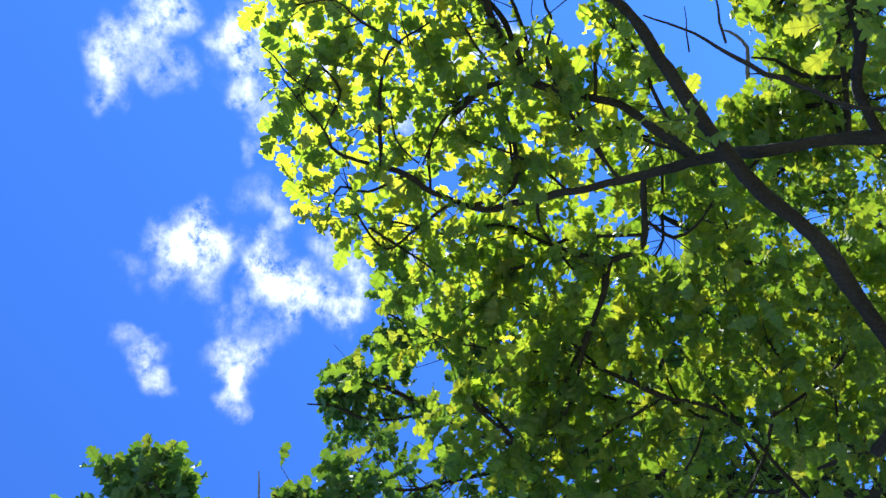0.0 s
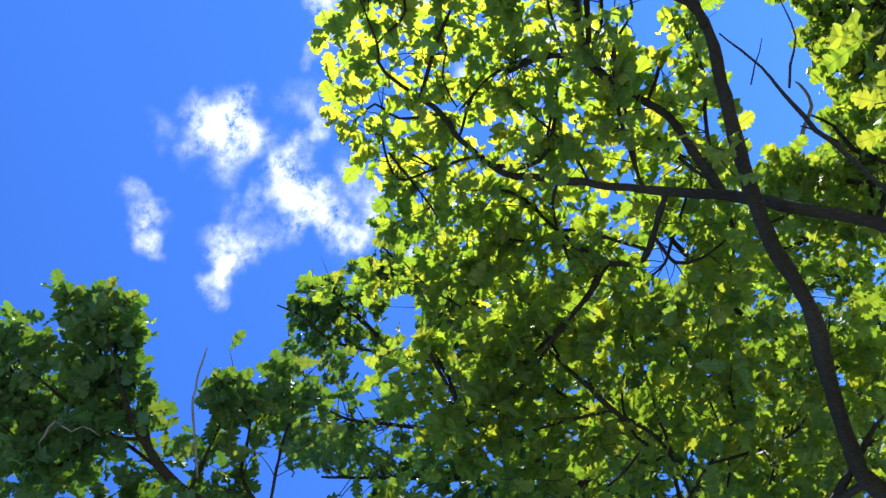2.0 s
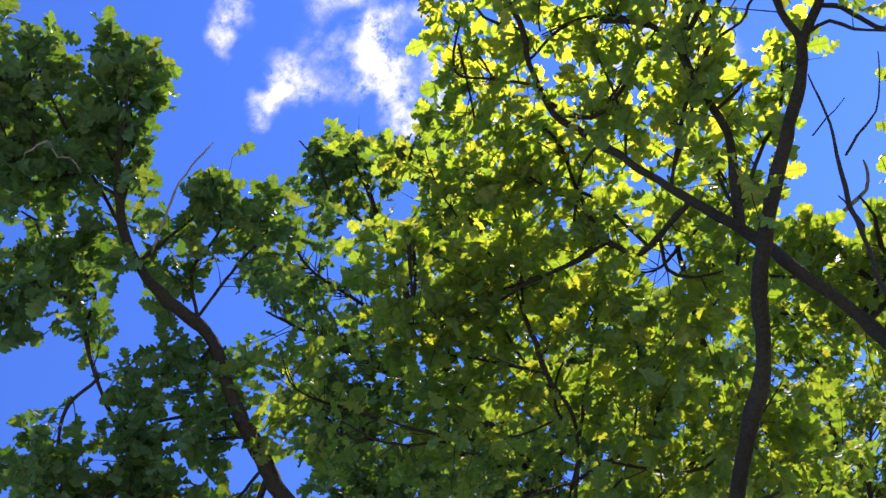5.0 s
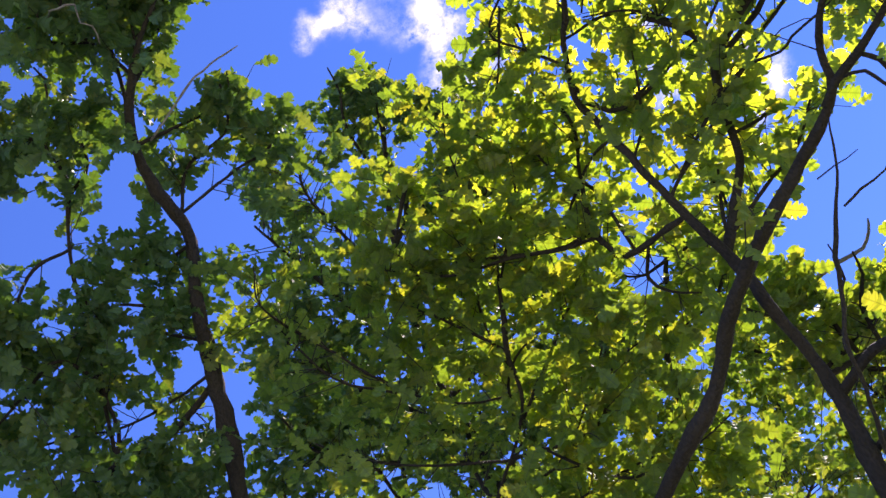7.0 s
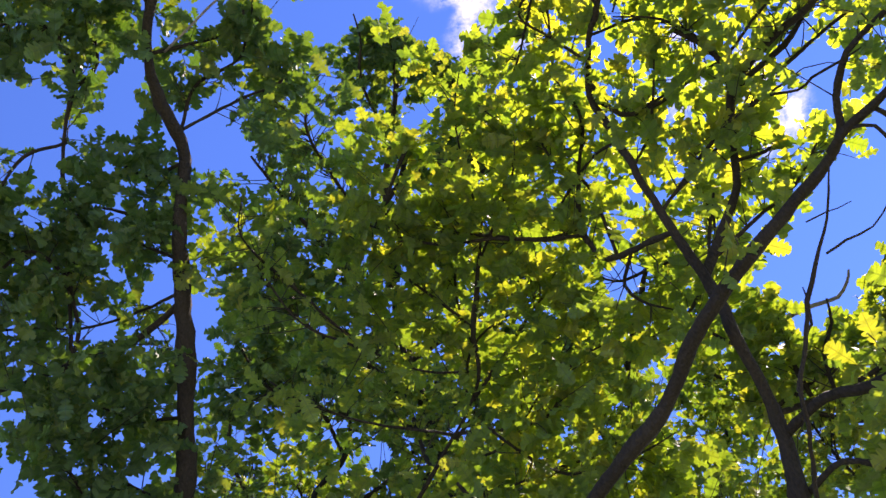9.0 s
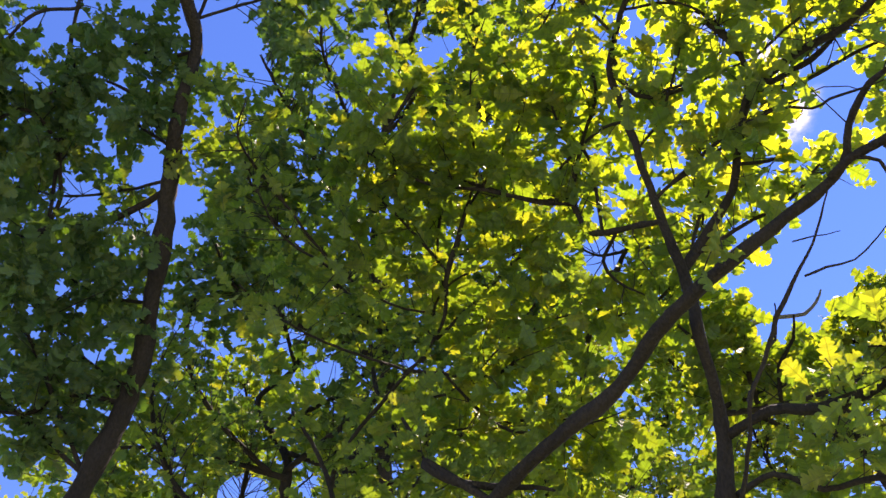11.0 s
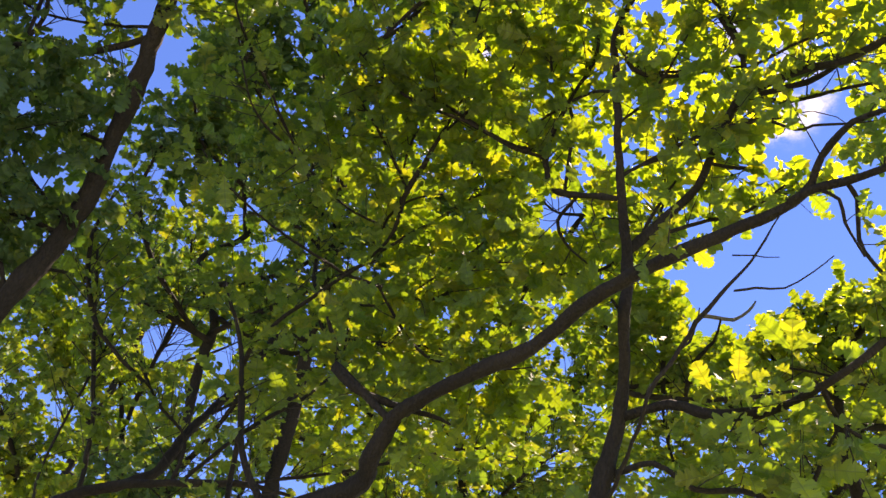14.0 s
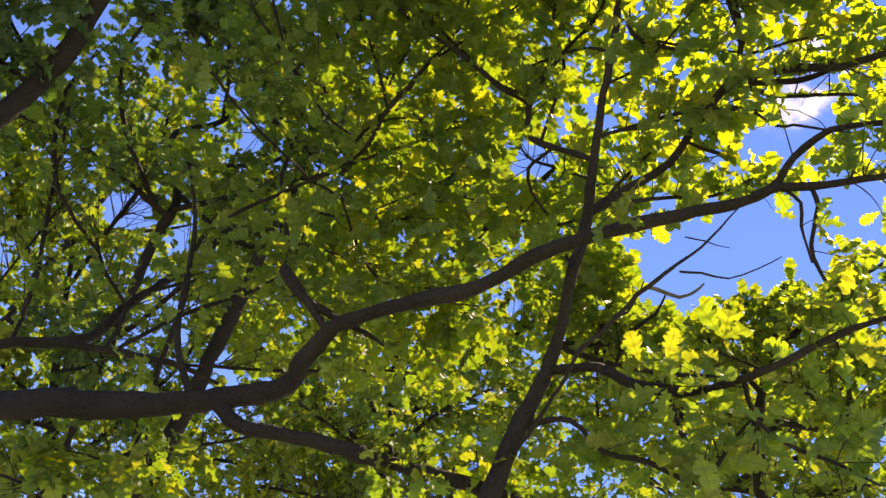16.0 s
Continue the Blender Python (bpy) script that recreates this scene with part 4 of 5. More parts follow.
tree.limb("bough", [(-1.80, 3.74, 6.24, 0.029), (-2.17, 3.84, 6.08, 0.023), (-2.44, 3.74, 5.92, 0.019), (-2.74, 3.64, 5.73, 0.014), (-3.05, 3.46, 5.55, 0.010)], 330, 0.44, 0.15)
tree.limb("bough", [(-2.48, 3.73, 5.90, 0.016), (-2.42, 3.67, 6.10, 0.016), (-2.42, 3.50, 6.33, 0.015), (-2.37, 3.37, 6.56, 0.011), (-2.35, 3.15, 6.80, 0.007)], 130, 0.36, 0.1)
tree.limb("bough", [(-1.79, 3.70, 6.28, 0.014), (-2.20, 3.87, 6.40, 0.012), (-2.49, 3.78, 6.28, 0.010), (-2.78, 3.60, 6.20, 0.008), (-3.10, 3.43, 6.05, 0.006)], 260, 0.4, 0.1)
tree.limb("bough", [(-2.46, 3.72, 5.95, 0.014), (-2.46, 3.53, 6.39, 0.016), (-2.39, 3.21, 6.73, 0.015), (-2.25, 2.82, 7.01, 0.015), (-2.13, 2.61, 7.23, 0.015), (-2.05, 2.33, 7.38, 0.011), (-1.95, 2.05, 7.51, 0.007)], 230, 0.4, 0.1)
tree.limb("bough", [(-2.14, 2.64, 7.20, 0.013), (-1.98, 2.56, 7.31, 0.013), (-1.94, 2.21, 7.54, 0.011), (-1.98, 1.96, 7.61, 0.007)], 130, 0.36, 0.2)
tree.limb("bough", [(-1.38, 2.16, 7.50, 0.015), (-1.26, 1.90, 7.86, 0.011), (-1.04, 1.90, 7.89, 0.009), (-0.88, 1.81, 7.94, 0.006)], 200, 0.34, 0)
tree.limb("bough", [(-1.64, 2.63, 7.22, 0.017), (-1.56, 2.25, 7.59, 0.015), (-1.45, 1.82, 7.76, 0.011), (-1.31, 1.45, 7.88, 0.007)], 230, 0.4, 0.2)
tree.limb("bough", [(-1.50, 2.04, 7.68, 0.012), (-1.82, 1.86, 7.65, 0.011), (-1.71, 1.56, 7.77, 0.009), (-1.58, 1.25, 7.80, 0.007)], 170, 0.36, 0.1)
tree.limb("bough", [(-1.63, 2.58, 7.27, 0.015), (-1.29, 2.71, 7.57, 0.015), (-1.05, 2.72, 7.61, 0.011), (-0.97, 2.57, 7.69, 0.007)], 220, 0.4, 0.1)
tree.limb("bough", [(-1.64, 3.12, 6.99, 0.017), (-1.49, 2.93, 7.38, 0.015), (-1.14, 2.85, 7.49, 0.011), (-1.04, 2.60, 7.62, 0.009)], 240, 0.4, 0.1)
tree.limb("bough", [(-1.64, 3.03, 7.03, 0.015), (-1.20, 3.09, 7.37, 0.013), (-0.94, 3.10, 7.48, 0.011), (-0.85, 2.88, 7.60, 0.008)], 260, 0.4, 0.1)
tree.limb("bough", [(-2.22, 4.60, 4.75, 0.018), (-2.43, 4.41, 5.13, 0.017), (-2.53, 4.06, 5.34, 0.014), (-2.70, 3.78, 5.51, 0.010)], 240, 0.4, 0.1)
tree.limb("bough", [(-2.04, 4.46, 5.15, 0.018), (-2.38, 4.42, 5.19, 0.016), (-2.57, 4.35, 5.01, 0.014), (-2.88, 4.17, 4.99, 0.010)], 240, 0.4, 0.1)
tree.limb("bough", [(-2.12, 2.63, 7.21, 0.012), (-2.09, 2.30, 7.21, 0.013), (-2.19, 2.16, 7.22, 0.011), (-2.34, 2.09, 7.09, 0.007)], 260, 0.4, 0.05)
tree.limb("bough", [(-2.27, 2.87, 6.98, 0.013), (-2.48, 2.81, 6.81, 0.013), (-2.67, 2.90, 6.58, 0.011), (-2.84, 2.97, 6.35, 0.007)], 260, 0.4, 0.05)
tree.limb("bough", [(-2.41, 3.48, 6.36, 0.013), (-2.57, 3.23, 6.43, 0.013), (-2.77, 3.22, 6.24, 0.011), (-2.96, 3.25, 6.10, 0.007)], 260, 0.4, 0.05)
tree.limb("bough", [(-1.76, 3.58, 6.42, 0.015), (-2.01, 3.51, 6.61, 0.013), (-2.18, 3.33, 6.66, 0.011), (-2.31, 3.29, 6.53, 0.007)], 240, 0.36, 0.05)
tree.limb("bough", [(-1.64, 3.19, 6.92, 0.015), (-1.91, 3.21, 6.93, 0.013), (-2.04, 3.06, 6.97, 0.009)], 160, 0.32, 0.05)
tree.limb("bough", [(-1.45, 2.24, 7.45, 0.015), (-1.62, 1.95, 7.63, 0.013), (-1.78, 1.79, 7.64, 0.011), (-1.99, 1.67, 7.53, 0.007)], 240, 0.36, 0.05)
tree.limb("bough", [(-1.48, 2.28, 7.42, 0.015), (-1.26, 2.18, 7.73, 0.011), (-1.08, 1.98, 7.83, 0.007)], 200, 0.32, 0.05)
tree.limb("bough", [(-1.74, 1.83, 7.64, 0.010), (-1.41, 1.47, 7.86, 0.011), (-1.25, 1.29, 7.93, 0.007)], 240, 0.36, 0.05)
tree.limb("bough", [(-2.22, 4.60, 4.75, 0.018), (-2.50, 4.49, 4.98, 0.014), (-2.70, 4.17, 5.08, 0.010)], 260, 0.4, 0.05)
tree.limb("bough", [(-2.02, 4.44, 5.21, 0.018), (-2.30, 4.36, 5.40, 0.014), (-2.46, 4.08, 5.49, 0.011), (-2.57, 3.88, 5.62, 0.007)], 260, 0.4, 0.05)
tree.limb("bough", [(-1.92, 4.18, 5.68, 0.018), (-2.22, 4.17, 5.75, 0.014), (-2.41, 3.95, 5.76, 0.011)], 260, 0.4, 0.05)
tree.limb("bough", [(-1.72, 3.41, 6.60, 0.018), (-2.02, 3.34, 6.73, 0.015), (-2.24, 3.22, 6.72, 0.011), (-2.54, 3.20, 6.48, 0.007)], 240, 0.36, 0.05)
tree.limb("bough", [(-1.22, 2.01, 7.59, 0.011), (-1.10, 1.99, 7.85, 0.009), (-0.95, 1.90, 7.90, 0.007), (-0.82, 1.80, 7.95, 0.006)], 330, 0.22, 0)
tree.limb("bough", [(-1.27, 2.06, 7.57, 0.011), (-1.20, 1.98, 7.84, 0.009), (-1.04, 1.84, 7.91, 0.007)], 150, 0.26, 0)
tree.limb("bough", [(-0.92, 1.79, 7.71, 0.006), (-0.92, 1.68, 8.03, 0.007), (-0.84, 1.64, 8.06, 0.006)], 160, 0.22, 0)
tree.limb("bare_twig", [(-1.56, 2.60, 7.30, 0.010), (-1.36, 2.52, 7.40, 0.009), (-1.19, 2.45, 7.45, 0.009), (-1.01, 2.41, 7.50, 0.007), (-0.90, 2.40, 7.52, 0.006), (-0.80, 2.39, 7.54, 0.004)], 0, 0, 0, mat=GREY)
tree.limb("bare_twig", [(-1.74, 1.74, 7.63, 0.008), (-1.66, 1.68, 7.52, 0.007), (-1.59, 1.67, 7.43, 0.007), (-1.50, 1.69, 7.45, 0.007), (-1.52, 1.79, 7.41, 0.005), (-1.47, 1.84, 7.41, 0.005), (-1.49, 1.94, 7.37, 0.004)], 0, 0, 0, mat=GREY)
tree.finish(300, (0.0, 0.0, 1.6))


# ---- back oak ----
tree = Oak('taller oak behind with dense leaves', (-1.51, 9.67), 14, mat=SHADED_LEAF, more=1.4, leaf=0.16, cap=14, light=8)
tree.limb("trunk", [(-1.51, 9.67, -0.10, 0.093), (-1.54, 9.55, 0.62, 0.068), (-1.56, 9.43, 2.10, 0.057), (-1.65, 9.00, 4.19, 0.047), (-1.72, 8.66, 5.13, 0.042), (-1.79, 8.32, 6.08, 0.051), (-1.82, 8.24, 6.42, 0.063), (-1.83, 8.13, 7.00, 0.071), (-1.82, 8.07, 7.26, 0.059), (-2.04, 8.02, 7.61, 0.045), (-2.19, 7.97, 7.96, 0.037), (-1.79, 7.93, 8.40, 0.031), (-1.62, 7.59, 9.11, 0.025)], 0, 0, 0)
tree.limb("bough", [(-1.84, 7.94, 8.35, 0.029), (-1.96, 7.35, 8.68, 0.031), (-2.19, 6.92, 8.91, 0.024), (-2.18, 6.41, 9.22, 0.015)], 420, 0.7, 0.1)
tree.limb("bough", [(-2.04, 8.02, 7.61, 0.036), (-1.26, 7.98, 7.99, 0.030), (-0.81, 7.69, 8.40, 0.024), (-0.59, 7.28, 8.85, 0.015)], 420, 0.7, 0.1)
tree.limb("bough", [(-1.83, 8.12, 7.03, 0.041), (-2.45, 7.86, 7.14, 0.032), (-3.01, 7.65, 7.16, 0.026), (-3.56, 7.49, 7.05, 0.018)], 420, 0.7, 0.1)
tree.limb("bough", [(-1.83, 8.10, 7.13, 0.041), (-1.20, 7.73, 7.39, 0.032), (-0.61, 7.35, 7.65, 0.023), (-0.12, 7.06, 7.88, 0.014)], 420, 0.7, 0.1)
tree.limb("bough", [(-1.98, 8.06, 7.06, 0.035), (-2.44, 7.34, 7.28, 0.028), (-2.65, 6.81, 7.66, 0.022), (-2.50, 6.39, 8.02, 0.014)], 420, 0.7, 0.1)
tree.limb("bough", [(-1.85, 8.06, 7.30, 0.035), (-1.04, 8.07, 7.06, 0.029), (-0.38, 7.82, 7.33, 0.023), (0.05, 7.46, 7.64, 0.014)], 420, 0.7, 0.1)
tree.limb("bough", [(-1.78, 8.36, 5.96, 0.029), (-1.76, 8.45, 5.49, 0.023), (-2.07, 8.48, 5.24, 0.017)], 360, 0.7, 0.05)
tree.finish(300, (0.0, 0.0, 1.6))


# ---- low bough oak ----
tree = Oak('oak with a low pale bough and many thin upright shoots', (-3.3, 6.7), 15, more=1.2, leaf=0.16, cap=12, light=7)
tree.limb("trunk", [(-3.30, 6.70, -0.10, 0.160), (-3.20, 6.70, 1.20, 0.110), (-2.90, 6.65, 2.80, 0.080), (-2.50, 6.60, 3.80, 0.065), (-2.56, 6.42, 3.93, 0.057), (-2.21, 6.43, 4.26, 0.048), (-2.01, 6.43, 4.43, 0.046), (-1.70, 6.36, 4.54, 0.041), (-1.32, 6.31, 4.62, 0.032), (-0.80, 6.25, 4.70, 0.023), (-0.48, 6.19, 4.65, 0.014)], 40, 0.5, 0.5)
tree.limb("bough", [(-1.70, 6.36, 4.54, 0.037), (-1.51, 6.44, 4.72, 0.048), (-1.46, 6.48, 4.89, 0.046), (-1.34, 6.54, 5.27, 0.043), (-1.08, 6.55, 5.75, 0.035), (-0.94, 6.46, 6.11, 0.028), (-0.47, 6.48, 6.16, 0.026), (-0.01, 6.44, 6.24, 0.021), (0.48, 6.34, 6.36, 0.014)], 200, 0.5, 0.3)
tree.limb("bough", [(-1.93, 6.41, 4.46, 0.020), (-2.00, 6.35, 4.85, 0.020), (-2.11, 6.22, 5.24, 0.018), (-2.26, 6.00, 5.72, 0.016), (-2.37, 5.75, 6.18, 0.011)], 240, 0.5, 0.1)
tree.limb("bough", [(-2.18, 6.43, 4.28, 0.015), (-2.24, 6.41, 4.56, 0.013), (-2.21, 6.35, 4.95, 0.013), (-2.11, 6.20, 5.48, 0.011), (-2.07, 6.14, 5.79, 0.007)], 200, 0.5, 0.1)
tree.limb("bough", [(-1.34, 6.54, 5.27, 0.020), (-1.15, 6.49, 5.43, 0.018), (-0.46, 6.47, 6.00, 0.014), (-0.17, 6.42, 6.27, 0.009)], 160, 0.5, 0.2)
tree.limb("bough", [(-1.32, 6.31, 4.62, 0.017), (-1.32, 6.25, 4.95, 0.017), (-1.60, 6.18, 5.17, 0.015), (-1.84, 6.06, 5.47, 0.011)], 260, 0.6, 0.1)
tree.limb("bough", [(-0.80, 6.25, 4.70, 0.017), (-0.23, 6.03, 4.79, 0.014), (0.60, 5.60, 4.93, 0.012), (1.03, 5.51, 4.98, 0.008)], 240, 0.6, 0.1)
tree.limb("bough", [(-0.46, 6.47, 6.00, 0.013), (-0.73, 6.33, 6.50, 0.021), (-0.81, 6.17, 6.85, 0.019), (-0.84, 6.02, 7.17, 0.015), (-1.15, 5.94, 7.20, 0.010)], 260, 0.6, 0.1)
tree.limb("bough", [(-1.63, 6.16, 5.21, 0.013), (-2.12, 5.81, 5.47, 0.021), (-2.31, 5.52, 5.95, 0.017), (-2.25, 5.35, 6.35, 0.011)], 260, 0.6, 0.1)
tree.limb("bough", [(-1.26, 6.30, 4.63, 0.021), (-0.93, 6.14, 5.01, 0.019), (-0.55, 6.01, 5.32, 0.017), (-0.18, 5.92, 5.71, 0.013), (0.42, 5.85, 5.80, 0.009)], 260, 0.6, 0.1)
tree.finish(300, (0.0, 0.0, 1.6))


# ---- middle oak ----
tree = Oak('tall oak with a broad dark crown against the sky', (-1.12, 9.98), 16, mat=SHADED_LEAF, more=2.0, leaf=0.2, cap=8, light=18)
tree.limb("trunk", [(-1.12, 9.98, -0.10, 0.248), (-1.10, 9.89, 0.49, 0.180), (-1.09, 9.82, 1.59, 0.152), (-1.04, 9.52, 3.18, 0.126), (-0.98, 9.19, 4.12, 0.113), (-0.90, 8.74, 5.41, 0.096), (-0.80, 7.50, 7.66, 0.073), (-0.82, 6.84, 8.37, 0.062), (-0.79, 6.22, 8.94, 0.051), (-0.65, 5.64, 9.52, 0.043), (-0.43, 5.16, 9.98, 0.032), (-0.21, 4.71, 10.24, 0.017)], 0, 0, 0)
tree.limb("bough", [(-0.76, 6.08, 9.09, 0.031), (-0.04, 5.78, 9.21, 0.025), (0.38, 5.42, 9.31, 0.019), (0.39, 5.07, 9.53, 0.011)], 300, 0.67, 0.05)
tree.limb("bough", [(-0.65, 5.64, 9.52, 0.026), (0.01, 5.33, 9.63, 0.022), (0.28, 4.97, 9.84, 0.017), (0.44, 4.66, 10.01, 0.011)], 170, 0.56, 0.05)
tree.limb("bough", [(-0.48, 5.28, 9.86, 0.023), (-0.61, 4.69, 10.10, 0.020), (-0.51, 4.30, 10.31, 0.014), (-0.51, 4.07, 10.41, 0.009)], 150, 0.56, 0.05)
tree.limb("bough", [(-0.38, 5.05, 10.04, 0.023), (-0.26, 4.63, 10.15, 0.017), (-0.21, 4.32, 10.30, 0.011)], 110, 0.56, 0.05)
tree.limb("bough", [(-0.79, 6.22, 8.94, 0.031), (-1.06, 5.39, 9.42, 0.025), (-1.22, 4.77, 9.63, 0.019), (-1.05, 4.38, 9.87, 0.011)], 300, 0.67, 0.05)
tree.limb("bough", [(-0.81, 6.68, 8.51, 0.034), (-1.26, 5.86, 8.89, 0.028), (-1.57, 5.09, 9.13, 0.022), (-1.73, 4.64, 9.25, 0.013)], 340, 0.67, 0.05)
tree.limb("bough", [(-0.81, 7.09, 8.10, 0.034), (-1.47, 6.33, 8.31, 0.027), (-1.86, 5.72, 8.47, 0.021), (-1.98, 5.22, 8.69, 0.013)], 340, 0.67, 0.05)
tree.limb("bough", [(-0.80, 7.34, 7.84, 0.034), (-1.54, 6.79, 7.84, 0.027), (-2.11, 6.28, 7.91, 0.021), (-2.23, 5.88, 8.08, 0.013)], 340, 0.67, 0.05)
tree.limb("bough", [(-0.82, 6.84, 8.37, 0.034), (-0.08, 6.62, 8.51, 0.028), (0.41, 6.35, 8.58, 0.022), (0.41, 5.97, 8.90, 0.014)], 300, 0.67, 0.05)
tree.limb("bough", [(-0.81, 7.25, 7.93, 0.034), (-0.07, 7.13, 7.99, 0.028), (0.61, 6.93, 8.01, 0.022), (0.89, 6.67, 8.23, 0.014)], 300, 0.67, 0.05)
tree.finish(300, (0.0, 0.0, 1.6))


# ---- slim oak ----
tree = Oak('slim young oak in the shade of its neighbours', (-0.72, 7.2), 17, more=0.72, near=MID_LEAF, leaf=0.185, cap=9, lift=0.15, thin=0.55, light=10)
tree.limb("trunk", [(-0.72, 7.20, -0.10, 0.077), (-0.74, 7.04, 0.54, 0.056), (-0.75, 6.90, 1.82, 0.047), (-0.80, 6.33, 3.63, 0.039), (-0.85, 5.86, 4.51, 0.035), (-0.87, 5.66, 4.88, 0.031), (-0.88, 5.31, 5.23, 0.027), (-0.20, 4.72, 5.75, 0.022), (-0.10, 4.45, 6.07, 0.033), (0.04, 4.14, 6.37, 0.022), (0.16, 3.86, 6.61, 0.013)], 0, 0, 0)
tree.limb("bough", [(-0.20, 4.72, 5.75, 0.020), (0.13, 4.53, 5.97, 0.018), (0.40, 4.37, 6.13, 0.015), (0.62, 4.44, 6.02, 0.009)], 330, 0.5, 0.05)
tree.limb("bough", [(-0.10, 4.45, 6.07, 0.022), (-0.35, 4.28, 6.37, 0.019), (-0.59, 4.07, 6.54, 0.015), (-0.75, 3.90, 6.67, 0.009)], 330, 0.5, 0.05)
tree.limb("bough", [(-0.37, 4.87, 5.62, 0.021), (0.17, 4.80, 5.50, 0.018), (0.42, 4.54, 5.64, 0.014), (0.68, 4.46, 5.68, 0.009)], 330, 0.5, 0.05)
tree.limb("bough", [(-0.17, 4.84, 5.58, 0.018), (0.19, 4.98, 5.24, 0.018), (0.59, 4.90, 5.13, 0.014), (0.90, 4.74, 5.11, 0.009)], 330, 0.5, 0.05)
tree.limb("bough", [(0.04, 4.14, 6.37, 0.018), (0.33, 3.78, 6.54, 0.015), (0.45, 3.54, 6.71, 0.011), (0.28, 3.26, 6.80, 0.007)], 300, 0.5, 0.05)
tree.limb("bough", [(0.12, 3.96, 6.52, 0.015), (0.10, 3.63, 6.79, 0.015), (0.14, 3.36, 6.98, 0.011), (0.23, 3.16, 7.11, 0.007)], 260, 0.5, 0.05)
tree.limb("bough", [(-0.16, 4.62, 5.87, 0.018), (-0.51, 4.62, 6.00, 0.015), (-0.82, 4.52, 6.22, 0.011), (-1.04, 4.35, 6.49, 0.008)], 300, 0.5, 0.05)
tree.limb("bough", [(-0.59, 4.60, 6.06, 0.013), (-0.88, 4.33, 6.09, 0.017), (-1.16, 4.05, 6.14, 0.013), (-1.34, 3.68, 6.40, 0.009)], 260, 0.5, 0.05)
tree.limb("bough", [(-0.84, 4.36, 6.09, 0.015), (-1.22, 3.89, 6.40, 0.017), (-1.37, 3.56, 6.48, 0.013), (-1.30, 3.37, 6.63, 0.007)], 260, 0.5, 0.05)
tree.limb("bough", [(-0.29, 4.79, 5.68, 0.019), (-0.14, 4.58, 6.06, 0.017), (0.23, 4.46, 6.18, 0.013), (0.45, 4.39, 6.23, 0.009)], 260, 0.5, 0.05)
tree.limb("bough", [(-0.54, 5.01, 5.49, 0.019), (-0.12, 5.02, 5.56, 0.017), (0.25, 4.82, 5.79, 0.013), (0.46, 4.65, 5.96, 0.009)], 260, 0.5, 0.05)
tree.limb("bough", [(-0.37, 4.87, 5.62, 0.019), (-0.87, 4.76, 5.78, 0.017), (-1.23, 4.50, 5.83, 0.013), (-1.44, 4.32, 5.95, 0.009)], 260, 0.5, 0.05)
tree.limb("bough", [(-0.14, 4.58, 6.06, 0.015), (-0.16, 4.37, 6.40, 0.017), (-0.02, 4.14, 6.60, 0.013), (0.20, 4.01, 6.70, 0.010)], 200, 0.5, 0.05)
tree.limb("limb", [(0.49, 4.92, 5.16, 0.014), (0.74, 5.51, 5.63, 0.041), (0.79, 5.34, 5.85, 0.041), (0.83, 5.20, 6.02, 0.039), (0.90, 5.08, 6.16, 0.036), (1.04, 4.90, 6.32, 0.035), (1.13, 4.76, 6.46, 0.028), (1.25, 4.57, 6.61, 0.016)], 160, 0.4, 0.3)
tree.limb("bough", [(-0.85, 5.86, 4.51, 0.023), (-0.75, 5.81, 3.83, 0.019), (-1.05, 5.80, 3.70, 0.015), (-1.32, 5.77, 3.61, 0.009)], 300, 0.34, 0.1)
tree.limb("bough", [(-0.80, 5.84, 4.17, 0.019), (-0.65, 5.76, 3.85, 0.017), (-0.53, 5.78, 3.67, 0.013), (-0.62, 5.83, 3.50, 0.009)], 300, 0.34, 0.1)
tree.limb("bough", [(-0.33, 5.01, 5.52, 0.016), (-0.25, 5.31, 5.13, 0.019), (0.13, 5.32, 5.12, 0.017), (0.58, 5.31, 5.11, 0.013), (0.88, 5.29, 5.07, 0.009)], 300, 0.36, 0.1)
tree.limb("bough", [(-0.29, 5.16, 5.32, 0.016), (0.23, 5.14, 5.38, 0.017), (0.61, 5.13, 5.36, 0.013), (0.91, 5.14, 5.29, 0.009)], 280, 0.36, 0.1)
tree.finish(300, (0.0, 0.0, 1.6))


# ---- right oak ----
tree = Oak('oak with bare dead branches and yellow-green leaves', (4.17, 5.62), 18, more=1.3, leaf=0.17, cap=10, light=14)
tree.limb("trunk", [(4.17, 5.62, -0.10, 0.176), (4.09, 5.59, 0.45, 0.128), (4.05, 5.57, 1.42, 0.108), (3.83, 5.48, 2.84, 0.090), (3.54, 5.37, 3.79, 0.080), (3.31, 5.28, 4.55, 0.069), (3.12, 5.18, 5.11, 0.053), (2.98, 4.89, 5.61, 0.037), (3.10, 4.45, 6.01, 0.025), (3.31, 4.05, 6.24, 0.012)], 0, 0, 0)
tree.limb("bough", [(3.01, 4.96, 5.48, 0.025), (2.73, 4.90, 5.60, 0.020), (2.54, 4.92, 5.70, 0.014), (2.44, 4.88, 5.81, 0.008)], 300, 0.5, 0.05)
tree.limb("bough", [(3.00, 4.84, 5.66, 0.025), (2.88, 4.65, 5.79, 0.020), (2.82, 4.58, 5.91, 0.014), (2.63, 4.67, 5.93, 0.008)], 260, 0.5, 0.05)
tree.limb("bough", [(3.05, 5.04, 5.36, 0.025), (3.22, 4.33, 5.03, 0.023), (3.00, 4.36, 5.18, 0.019), (2.73, 4.44, 5.28, 0.013), (2.40, 4.55, 5.36, 0.007)], 340, 0.6, 0.05)
